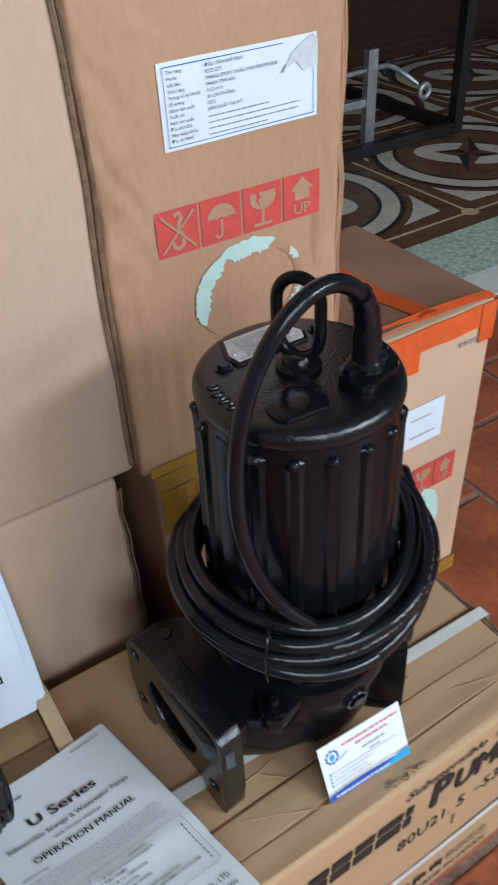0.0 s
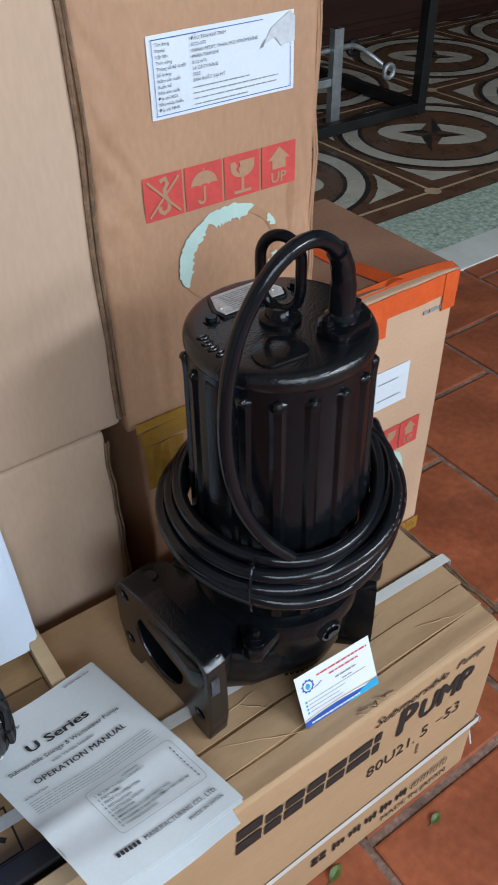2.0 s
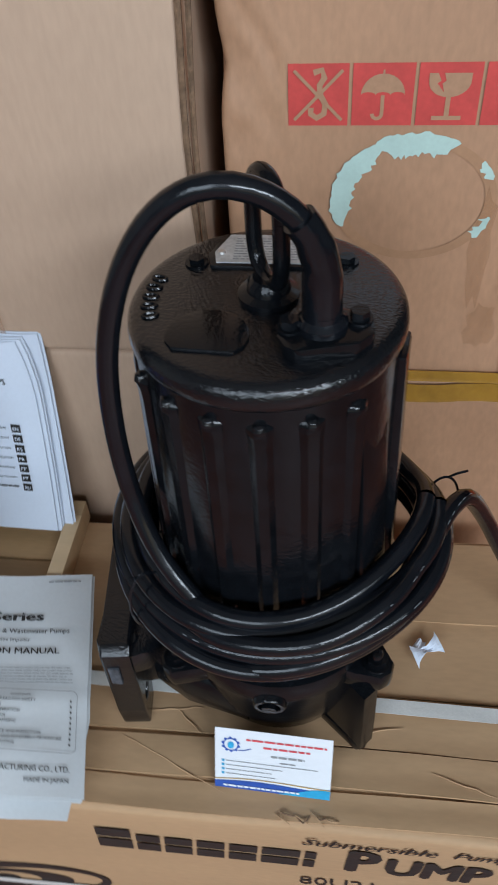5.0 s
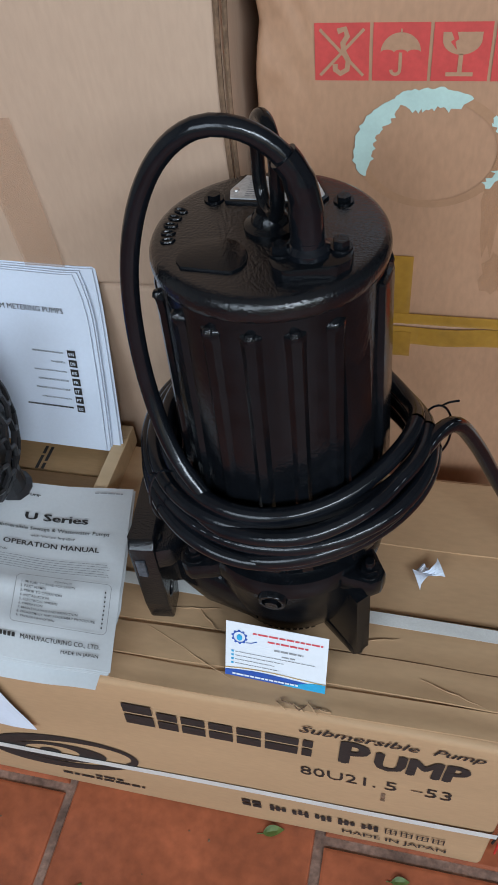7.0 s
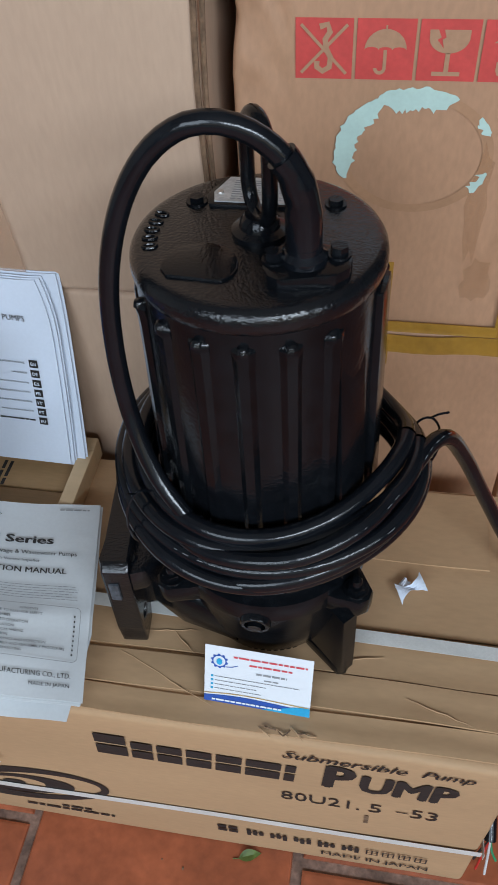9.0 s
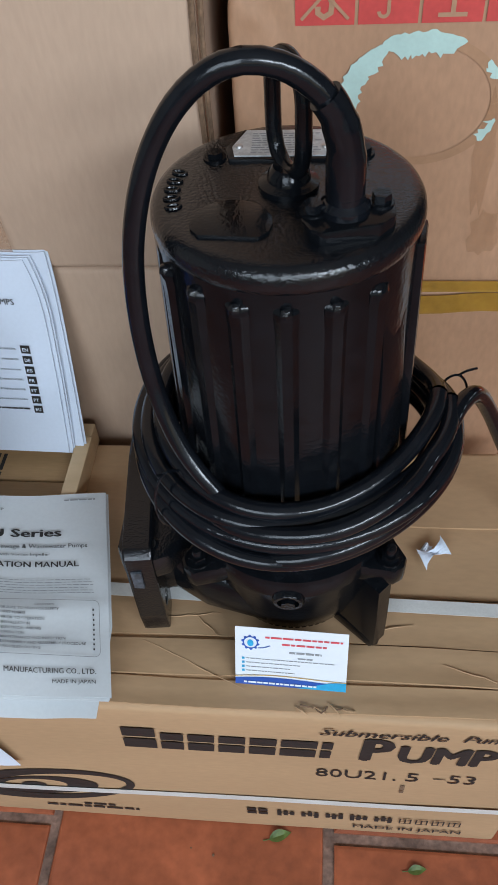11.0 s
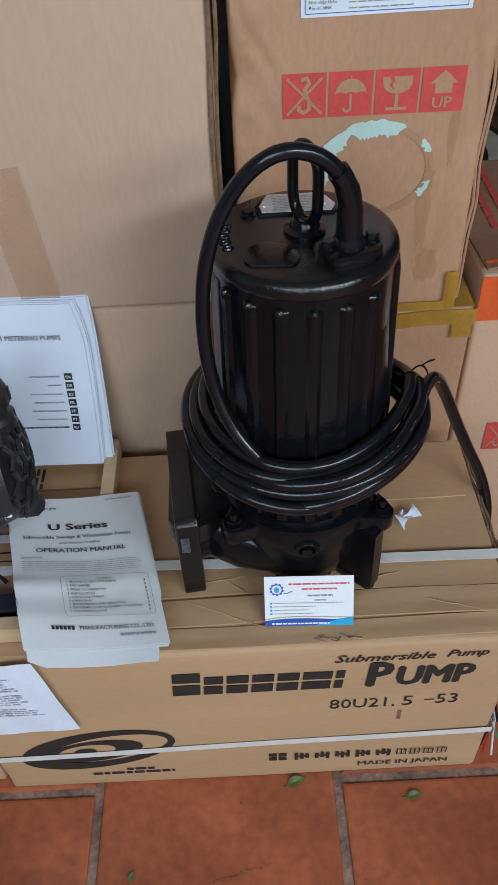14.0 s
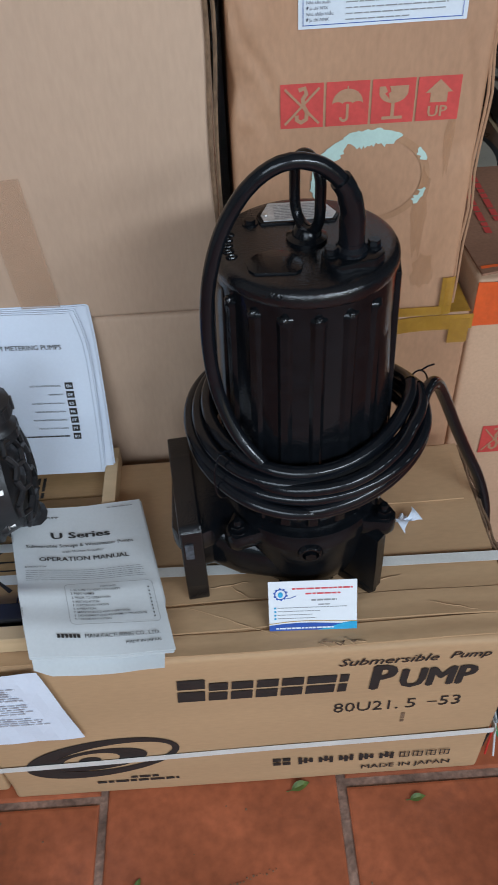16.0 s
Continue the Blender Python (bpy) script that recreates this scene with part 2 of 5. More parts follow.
def grid_sheet(w, h, nx, ny, shape=None, thick=0.0004):
    """A thin sheet in XY from (0, 0), shaped by shape(u, v) -> Vector offset."""
    bm = bmesh.new()
    rows = []
    for j in range(ny + 1):
        row = []
        for i in range(nx + 1):
            u, v = i / nx, j / ny
            p = Vector((w * u, h * v, 0))
            if shape:
                p += shape(u, v)
            row.append(bm.verts.new(p))
        rows.append(row)
    faces = [bm.faces.new((rows[j][i], rows[j][i + 1], rows[j + 1][i + 1], rows[j + 1][i])) for j in range(ny) for i in range(nx)]
    if thick:
        made = bmesh.ops.extrude_face_region(bm, geom=faces)
        for v in made["geom"]:
            if isinstance(v, bmesh.types.BMVert):
                v.co.z -= thick
    return bm


def lathe(profile, segments=64, center=(0, 0)):
    """A turned solid round z: profile is a list of (radius, z)."""
    bm = bmesh.new()
    rings = []
    for r, z in profile:
        if r < 1e-6:
            rings.append([bm.verts.new((center[0], center[1], z))])
        else:
            rings.append([bm.verts.new((center[0] + r * math.cos(2 * math.pi * k / segments), center[1] + r * math.sin(2 * math.pi * k / segments), z)) for k in range(segments)])
    for a, b in zip(rings, rings[1:]):
        for k in range(segments):
            j = (k + 1) % segments
            if len(a) == 1 and len(b) > 1:
                bm.faces.new((a[0], b[k], b[j]))
            elif len(b) == 1 and len(a) > 1:
                bm.faces.new((a[k], a[j], b[0]))
            elif len(a) > 1:
                bm.faces.new((a[k], a[j], b[j], b[k]))
    return bm


def tube(points, radius, sides=12, caps=True, step=None):
    """A round bar or cable along a smooth line through the points."""
    pts = smooth_line(points, step) if step else [Vector(p) for p in points]
    bm = bmesh.new()
    rings = []
    up = Vector((0, 0, 1))
    first = (pts[1] - pts[0]).normalized()
    if abs(first.dot(up)) > 0.9:
        up = Vector((1, 0, 0))
    side = first.cross(up).normalized()
    for n, p in enumerate(pts):
        way = (pts[min(n + 1, len(pts) - 1)] - pts[max(n - 1, 0)]).normalized()
        side = (side - way * side.dot(way)).normalized()
        other = way.cross(side)
        r = radius(n / (len(pts) - 1)) if callable(radius) else radius
        rings.append([bm.verts.new(p + r * (math.cos(2 * math.pi * k / sides) * side + math.sin(2 * math.pi * k / sides) * other)) for k in range(sides)])
    for a, b in zip(rings, rings[1:]):
        for k in range(sides):
            bm.faces.new((a[k], a[(k + 1) % sides], b[(k + 1) % sides], b[k]))
    if caps:
        bm.faces.new(rings[0][::-1])
        bm.faces.new(rings[-1])
    return bm


def smooth_line(points, step):
    """Catmull-Rom line through the points, about step apart."""
    p = [Vector(q) for q in points]
    p = [2 * p[0] - p[1]] + p + [2 * p[-1] - p[-2]]
    out = []
    for a, b, c, d in zip(p, p[1:], p[2:], p[3:]):
        count = max(2, int((c - b).length / step))
        for n in range(count):
            t = n / count
            out.append(0.5 * (2 * b + (c - a) * t + (2 * a - 5 * b + 4 * c - d) * t * t + (3 * b - a - 3 * c + d) * t ** 3))
    out.append(p[-2])
    return out


def slab(outline, z0, z1, bevel=0.0):
    """A flat plate with an outline in XY from z0 to z1."""
    bm = bmesh.new()
    low = [bm.verts.new((x, y, z0)) for x, y in outline]
    face = bm.faces.new(low)
    top = bmesh.ops.extrude_face_region(bm, geom=[face])
    for v in top["geom"]:
        if isinstance(v, bmesh.types.BMVert):
            v.co.z = z1
    bmesh.ops.recalc_face_normals(bm, faces=bm.faces)
    if bevel:
        bmesh.ops.bevel(bm, geom=bm.edges[:], offset=bevel, segments=2, affect="EDGES", profile=0.6)
    return bm


def join(*parts):
    """Several bmeshes of ONE part as one bmesh."""
    bm = bmesh.new()
    for p in parts:
        data = bpy.data.meshes.new("piece")
        p.to_mesh(data)
        p.free()
        bm.from_mesh(data)
        bpy.data.meshes.remove(data)
    return bm


def moved(bm, m):
    bm.transform(m)
    return bm


def text_mesh(words, size, wide=1.0, shear=0.0, bold=0.0, align="LEFT", thick=0.00015, spacing=1.0):
    """Printed words as a thin mesh in XY, baseline at y = 0."""
    curve = bpy.data.curves.new("words", "FONT")
    curve.body, curve.size, curve.shear, curve.offset, curve.align_x = words, size, shear, bold, align
    curve.extrude, curve.resolution_u, curve.space_character = thick, 2, spacing
    ob = bpy.data.objects.new("words", curve)
    scene.collection.objects.link(ob)
    data = bpy.data.meshes.new_from_object(ob.evaluated_get(bpy.context.evaluated_depsgraph_get()))
    bpy.data.objects.remove(ob)
    bpy.data.curves.remove(curve)
    data.transform(Matrix.Diagonal((wide, 1, 1, 1)))
    return data


def fitted_text(words, width, height, bold=0.0, **more):
    """Words stretched to a given width and capital height; bold thickens the strokes by shifted copies."""
    data = text_mesh(words, 1.0, thick=0.0, **more)
    xs = [v.co.x for v in data.vertices]
    ys = [v.co.y for v in data.vertices]
    sx, sy = width / (max(xs) - min(xs) + 2 * bold), height / max(ys)
    bm = bmesh.new()
    shifts = [(0, 0)] if bold <= 0 else [(-bold, 0), (bold, 0), (0, bold * 0.5), (0, -bold * 0.5)]
    for n, (dx, dy) in enumerate(shifts):
        copy = data.copy()
        copy.transform(Matrix.Translation((dx, dy, 0.00002 * n / sx)))
        bm.from_mesh(copy)
        bpy.data.meshes.remove(copy)
    bpy.data.meshes.remove(data)
    bm.transform(Matrix.Diagonal((sx, sy, sx, 1)) @ Matrix.Translation((-min(xs) + bold, 0, 0)))
    return bm


def bars(rows):
    """Thin plates in XY: rows of (x0, y0, x1, y1)."""
    bm = bmesh.new()
    for x0, y0, x1, y1 in rows:
        bm.faces.new([bm.verts.new(p) for p in ((x0, y0, 0), (x1, y0, 0), (x1, y1, 0), (x0, y1, 0))])
    return bm


def polygon(outline, holes=()):
    """A flat filled outline in XY, with holes."""
    bm = bmesh.new()
    edges = []
    for ring in (outline, *holes):
        vs = [bm.verts.new((x, y, 0)) for x, y in ring]
        edges += [bm.edges.new((a, b)) for a, b in zip(vs, vs[1:] + vs[:1])]
    bmesh.ops.triangle_fill(bm, edges=edges, use_beauty=True, use_dissolve=False)
    return bm


def word_bars(width, height, lines, seed, ragged=0.3, gap=0.5):
    """Unreadable small print: lines of short bars, downwards from (0, 0)."""
    rnd = random.Random(seed)
    rows = []
    pitch = height / max(lines, 1)
    for n in range(lines):
        x, end = 0.0, width * (1 - rnd.random() * ragged)
        y = -pitch * (n + 1)
        while x < end:
            w = min(pitch * rnd.uniform(0.8, 3.2), end - x)
            rows.append((x, y, x + w, y + pitch * (1 - gap)))
            x += w + pitch * 0.35
    return bars(rows)


FRONT = pose(0, 0, 0, 90, 0, 0)


def on_front(x, y, z):
    """Lays a drawing in XY on an upright face that looks to -y."""
    return Matrix.Translation((x, y, z)) @ FRONT

# ---- the place ----
def structure(name, bm, mat, label, category):
    return tagged(part(name, bm, mat), label, category, kind="structure")


floor = structure("floor", box(-2.6, 4.4, -2.4, 1.0, -0.06, -0.004), GROUT, "terracotta tiled floor with wide dirty mortar joints", "floor")
floor_inner = structure("floor_inner", box(-2.6, 4.4, 1.0, 4.2, -0.06, -0.004), BROWN_TILE, "cream and brown patterned floor tiles of the inner room", "floor")
structure("wall_west", box(-2.7, -2.6, -2.4, 4.2, -0.06, 2.9), PLASTER, "plain cream plaster wall", "wall")
structure("wall_east", box(4.4, 4.5, -2.4, 4.2, -0.06, 2.9), PLASTER, "plain cream plaster wall", "wall")
structure("wall_north", box(-2.7, 4.5, 4.2, 4.3, -0.06, 2.9), PLASTER, "plain cream plaster wall", "wall")
# added wall: keeps the gap between the cartons dark, dims the inner room
structure("wall_pier", box(-2.6, -0.10, 0.80, 0.985, -0.06, 2.9), PLASTER, "added plain plaster wall behind the cartons that blocks light", "wall")
structure("ceiling", box(-2.7, 4.5, -2.4, 4.3, 2.9, 3.0), PLASTER, "plain pale ceiling", "ceiling")


def front_wall():
    pieces = [box(-2.7, -1.75, -2.5, -2.4, -0.06, 2.9), box(3.3, 4.5, -2.5, -2.4, -0.06, 2.9), box(-1.75, 3.3, -2.5, -2.4, 2.6, 2.9)]
    structure("wall_south", join(*pieces), PLASTER, "plaster wall with a wide open shop front", "wall")


front_wall()
structure("ground", box(-8, 8, -12, -2.5, -0.12, -0.06), GREEN_STONE, "pavement outside the open front", "ground")

# ---- cartons ----
def pictogram_row(parent, x, y, z, width, height, which, gap=0.06):
    """Red square handling marks on an upright face."""
    count = len(which)
    w = (width - gap * width / count * (count - 1)) / count
    for n, kind in enumerate(which):
        left = n * (w + gap * width / count)
        at = on_front(x + left, y, z)
        square = part("handling_mark", bars([(0, 0, w, height)]), INK_RED, parent, "red square handling mark", at=at)
        sign = pictogram(kind, w, height)
        part("symbol", sign, CARD_TALL, square, at=Matrix.Translation((0, 0, 0.0005)))


def scaled(points, w, h):
    return [(x * w, y * h) for x, y in points]


def stroke(points, width):
    """A flat line of some width through points in XY."""
    bm = bmesh.new()
    pts = [Vector((*p, 0)) for p in points]
    pairs = []
    for n, p in enumerate(pts):
        way = (pts[min(n + 1, len(pts) - 1)] - pts[max(n - 1, 0)]).normalized()
        side = Vector((-way.y, way.x, 0)) * width / 2
        pairs.append((bm.verts.new(p + side), bm.verts.new(p - side)))
    for (a, b), (c, d) in zip(pairs, pairs[1:]):
        bm.faces.new((a, b, d, c))
    return bm


def pictogram(kind, w, h):
    arc = lambda cx, cy, rx, ry, a0, a1, n=14: [(cx + rx * math.cos(radians(a0 + (a1 - a0) * k / n)), cy + ry * math.sin(radians(a0 + (a1 - a0) * k / n))) for k in range(n + 1)]
    if kind == "hook":
        hook = stroke(scaled([(0.42, 0.86), (0.56, 0.9), (0.60, 0.78), (0.52, 0.66), (0.54, 0.5), (0.62, 0.36), (0.60, 0.2), (0.48, 0.13), (0.38, 0.2), (0.38, 0.3)], w, h), 0.10 * w)
        bm = join(hook, moved(stroke(scaled([(0.1, 0.1), (0.9, 0.9)], w, h), 0.055 * w), Matrix.Translation((0, 0, 0.0003))),
                  moved(stroke(scaled([(0.1, 0.9), (0.9, 0.1)], w, h), 0.055 * w), Matrix.Translation((0, 0, 0.0006))))
    elif kind == "umbrella":
        dome = arc(0.5, 0.5, 0.36, 0.34, 0, 180)
        for cx in (0.26, 0.5, 0.74):
            dome += arc(cx, 0.5, 0.12, 0.05, 180, 0, 6)[1:]
        bm = join(polygon(scaled(dome[:-1], w, h)), stroke(scaled([(0.5, 0.5), (0.5, 0.2)] + arc(0.42, 0.2, 0.08, 0.08, 0, -180), w, h), 0.06 * w), stroke(scaled([(0.5, 0.83), (0.5, 0.9)], w, h), 0.03 * w))
    elif kind == "glass":
        bowl = [(0.16, 0.84), (0.30, 0.84), (0.36, 0.72), (0.30, 0.68), (0.42, 0.54), (0.38, 0.68), (0.44, 0.72), (0.40, 0.84), (0.84, 0.84)] + arc(0.5, 0.72, 0.34, 0.26, -10, -170, 12)
        bm = join(polygon(scaled(bowl, w, h)), bars([(0.46 * w, 0.16 * h, 0.54 * w, 0.47 * h), (0.26 * w, 0.09 * h, 0.74 * w, 0.16 * h)]))
    else:
        house = [(0.3, 0.42), (0.3, 0.64), (0.18, 0.64), (0.5, 0.93), (0.82, 0.64), (0.7, 0.64), (0.7, 0.42)]
        bm = polygon(scaled(house, w, h))
        up = bmesh.new()
        up.free()
        up = fitted_text("UP", 0.46 * w, 0.24 * h, bold=0.02)
        up.transform(Matrix.Translation((0.27 * w, 0.1 * h, 0)))
        bm = join(bm, up)
    return bm


def cut_edge(length, seed, width=0.006):
    """Wavy cut edge of two layers of board, upright along z."""
    rnd = random.Random(seed)
    pts = [(rnd.uniform(-0.0022, 0.0022), 0, length * n / 16) for n in range(17)]
    return join(tube(pts, width * 0.32, 6, step=0.03), tube([(x + width * 0.75 + rnd.uniform(-0.001, 0.001), 0.001, z) for x, y, z in pts], width * 0.28, 6, step=0.03))


def plain_cartons():
    lower = thing("carton", "plain brown cardboard carton under a larger one", "box", (-0.98, 0.309, 0.0), group="plain brown cartons")
    part("body", carton_body(0.682, 0.42, 0.528, bulge=0.003, dent=0.0015, seed=1), CARD_PLAIN, lower, smooth=True)
    part("corner_edge", cut_edge(0.50, 3, 0.0045), CARD_EDGE, lower, "frayed corrugated edge", at=pose(0.680, -0.001, 0.015))
    upper = thing("carton", "tall plain brown cardboard carton with faded tape", "box", (-0.977, 0.307, 0.530), group="plain brown cartons")
    part("body", carton_body(0.699, 0.42, 0.74, bulge=0.003, dent=0.0012, seed=2), CARD_PLAIN, upper, smooth=True)
    part("corner_edge", cut_edge(0.72, 4, 0.0075), CARD_EDGE, upper, "frayed corrugated edge", at=pose(0.697, -0.001, 0.01))
    part("tape", grid_sheet(0.042, 0.16, 2, 4), TAPE_CLEAR, upper, "faded tan packing tape", at=Matrix.Translation((0.478, -0.0045, 0.006)) @ pose(0, 0, 0, 90, 0, 0) @ pose(0, 0, 0, 0, 0, 4))


plain_cartons()


def residue_ring(parent, y):
    """What is left of a torn round label, mint paper and a stained ring of glue."""
    rnd = random.Random(5)
    cx, cz, rx, rz = -0.121, 0.661, 0.060, 0.049
    ring = []
    for n in range(73):
        a = 2 * math.pi * n / 72
        ring.append((cx + rx * math.cos(a), cz + rz * math.sin(a)))
    inner = [(cx + (x - cx) * 0.86, cz + (z - cz) * 0.86) for x, z in ring]
    part("glue_mark", polygon(ring[:-1], [inner[:-1]]), GLUE_MARK, parent, "stained ring of old glue", at=on_front(0, y, 0))

    def flake(a0, a1, n, r0, r1, out):
        o, i = [], []
        for k in range(n + 1):
            a = radians(a0 + (a1 - a0) * k / n)
            end = min(k, n - k) / n
            w = min(1, end * 5 + 0.15)
            o.append((cx + rx * (1 + (r1 - 1) * w + rnd.uniform(-0.025, 0.025)) * math.cos(a), cz + rz * (1 + (r1 - 1) * w + rnd.uniform(-0.025, 0.025)) * math.sin(a)))
            i.append((cx + rx * (1 - (1 - r0) * w + rnd.uniform(-0.06, 0.04)) * math.cos(a), cz + rz * (1 - (1 - r0) * w + rnd.uniform(-0.06, 0.04)) * math.sin(a)))
        part("label_residue", polygon(o + i[::-1]), RESIDUE, parent, "torn mint green label paper", at=on_front(0, y - 0.0003 - out, 0))

    flake(62, 124, 22, 0.74, 1.06, 0.0)
    flake(118, 206, 26, 0.77, 1.04, 0.0004)
    flake(22, 40, 8, 0.93, 1.02, 0.0)
    flake(-38, -14, 10, 0.90, 1.01, 0.0)


def shipping_label(parent, y):
    """White sheet with two columns of print, torn at its upper corner."""
    w, h = 0.151, 0.066
    sheet = part("shipping_label", grid_sheet(w, h, 10, 5, lambda u, v: Vector((0, 0, 0.0006 * math.sin(7 * u + 3 * v)))), STICKER, parent, "white printed shipping label with a torn corner",
                 at=on_front(-0.197, y, 0.806) @ pose(0, 0, 0, 0, 0, 0.5))
    frame_lines = [(0.004, 0.003, w - 0.004, 0.0036), (0.004, h - 0.0036, w - 0.035, h - 0.003), (0.004, 0.003, 0.0045, h - 0.003), (w - 0.0045, 0.003, w - 0.004, h - 0.02)]
    part("border", bars(frame_lines), INK_BLUE, sheet, at=Matrix.Translation((0, 0, 0.0014)))
    left = ["Tên hàng", "Model", "Vật liệu", "Tính năng", "Thông số kỹ thuật", "Số lượng", "Năm sản xuất", "Xuất xứ", "Nhà sản xuất", "Địa chỉ NSX", "Nhà nhập khẩu", "Địa chỉ NNK"]
    right = ["ĐẦU TÁN KHÍ TINH", "ECD-270", "MÀNG: EPDM, THÂN: POLYPROPYLENE", "PHÂN TÁN KHÍ", "0.12 m³/h", "24 CÁI/THÙNG", "2022", "SẢN XUẤT TẠI MỸ", "", "", "", ""]
    for n, words in enumerate(left):
        zz = h - 0.0085 - n * 0.00465
        part("printed_text", text_mesh(words, 0.0038, thick=0), INK_LABEL, sheet, at=Matrix.Translation((0.007, zz, 0.0014)))
        if right[n]:
            part("printed_text", text_mesh(right[n], 0.0039, thick=0), INK_LABEL, sheet, at=Matrix.Translation((0.042, zz, 0.0014)))
        else:
            part("printed_text", word_bars(0.095 if n in (9, 10) else 0.06, 0.0034, 1, n, 0.1, 0.72), INK_GREY, sheet, "unreadable line of print", at=Matrix.Translation((0.042, zz + 0.0030, 0.0014)))
    torn = [(0, 0), (0.012, 0.004), (0.019, -0.004), (0.034, -0.002), (0.034, 0.018), (0.029, 0.023), (0.008, 0.012)]
    part("torn_patch", polygon(torn), material("scuffed_label", (0.60, 0.63, 0.66), 0.6), sheet, "scuffed torn corner", at=Matrix.Translation((0.117, 0.043, 0.0016)))
    scratch = [(0.0, 0.0), (0.004, 0.006), (0.006, 0.007), (0.003, 0.001)]
    part("scratch", polygon(scratch), INK_GREY, sheet, at=Matrix.Translation((0.113, 0.040, 0.0018)))


def tall_cartons():
    lower = thing("carton", "brown carton sealed with amber packing tape", "box", (-0.262, 0.337, 0.0))
    part("body", carton_body(0.260, 0.42, 0.486, bulge=0.0012, dent=0.0010, seed=6), CARD_TALL, lower, smooth=True, at=pose(0.014, 0, 0))
    part("tape", grid_sheet(0.262, 0.021, 14, 3, lambda u, v: Vector((0, 0.002 * math.sin(9 * u), 0.0008 * math.sin(23 * u)))), TAPE_BROWN, lower, "amber packing tape along the top edge", at=on_front(0.014, -0.005, 0.464))
    part("tape", grid_sheet(0.024, 0.034, 3, 4), TAPE_BROWN, lower, "amber packing tape", at=on_front(0.248, -0.0056, 0.446))
    part("tape", grid_sheet(0.018, 0.03, 3, 4), TAPE_BROWN, lower, "amber packing tape", at=on_front(0.120, -0.0062, 0.448))
    part("tape", grid_sheet(0.050, 0.062, 5, 5, lambda u, v: Vector((0, 0, 0.0010 * math.sin(9 * u + 4 * v)))), TAPE_BROWN, lower, "wrinkled amber packing tape on the corner", at=on_front(0.016, -0.0052, 0.401))
    part("tape", grid_sheet(0.258, 0.06, 10, 3), TAPE_BROWN, lower, "amber packing tape over the top", at=pose(0.015, 0.0, 0.4875))
    upper = thing("carton", "tall creased brown carton with red handling marks and a white label", "box", (-0.262, 0.335, 0.489))
    dents = [((0.0, 0, 0.27), 0.045, (0.006, 0.005, 0)), ((0.022, 0, 0.325), 0.022, (0, -0.004, 0)), ((0.018, 0, 0.24), 0.02, (0, -0.003, 0)), ((0.2, 0, 0.06), 0.06, (0, 0.003, 0)), ((0.23, 0, 0.2), 0.03, (0, 0.003, 0)), ((0.0, 0, 0.45), 0.03, (0.004, 0.004, 0))]
    creases = [((0.020, 0.304), (0.040, 0.270), 0.0022, 0.0045), ((0.004, 0.286), (0.030, 0.262), 0.0016, 0.004), ((0.012, 0.256), (0.042, 0.226), 0.0022, 0.0045), ((0.0, 0.222), (0.026, 0.214), 0.0014, 0.004),
               ((0.006, 0.34), (0.018, 0.300), 0.0015, 0.004), ((0.018, 0.10), (0.020, 0.20), 0.0009, 0.005), ((0.205, 0.02), (0.220, 0.21), 0.0008, 0.005), ((0.222, 0.30), (0.244, 0.18), 0.0012, 0.005), ((0.03, 0.44), (0.09, 0.40), 0.0010, 0.006), ((0.05, 0.02), (0.05, 0.13), 0.0010, 0.006), ((0.10, 0.09), (0.20, 0.075), 0.0008, 0.006), ((0.002, 0.40), (0.03, 0.36), 0.0016, 0.005), ((0.002, 0.19), (0.03, 0.165), 0.0016, 0.005)]
    part("body", carton_body(0.246, 0.42, 0.66, bulge=0.0004, dent=0.0006, seed=8, cuts=64, dents=dents, creases=creases), CARD_TALL, upper, smooth=True)
    part("corner_edge", cut_edge(0.64, 9, 0.005), CARD_TALL, upper, "crushed corner fold", at=pose(0.2475, 0.004, 0.01))
    part("tape", grid_sheet(0.015, 0.050, 3, 4, lambda u, v: Vector((0, 0, 0.0012 * math.sin(5 * u)))), TAPE_BROWN, upper, "amber packing tape on the corner", at=on_front(0.231, -0.005, 0.001))
    part("tape", grid_sheet(0.020, 0.075, 3, 4), TAPE_BROWN, upper, "amber packing tape strip", at=on_front(0.115, -0.005, 0.001))
    part("tape", grid_sheet(0.236, 0.012, 12, 2), TAPE_BROWN, upper, "amber packing tape along the bottom", at=on_front(0.008, -0.0055, 0.0005))
    for n, (x, z, wide, high) in enumerate(((0.196, 0.130, 0.016, 0.10), (0.216, 0.215, 0.010, 0.085), (0.206, 0.060, 0.024, 0.05))):
        rnd = random.Random(40 + n)
        blot = [(wide * (1 + 0.35 * rnd.uniform(-1, 1)) * math.cos(2 * math.pi * k / 16) * 0.5, high * (1 + 0.25 * rnd.uniform(-1, 1)) * math.sin(2 * math.pi * k / 16) * 0.5) for k in range(16)]
        part("glue_stain", polygon(blot), GLUE_STREAK, upper, "thin brown streak of old glue", at=on_front(x, -0.0013, z))
    face = -0.0014
    pictogram_row(upper, 0.0485, face, 0.229, 0.172, 0.0415, ("hook", "umbrella", "glass", "arrow"))
    return upper


tall = tall_cartons()


def on_tall(build):
    """Builds in world places and hangs the parts under the tall carton."""
    before = set(bpy.data.objects)
    build(tall, 0.3338)
    for ob in set(bpy.data.objects) - before:
        if ob.parent == tall:
            ob.matrix_basis = Matrix.Translation((0.262, -0.335, -0.489)) @ ob.matrix_basis


on_tall(residue_ring)
on_tall(shipping_label)


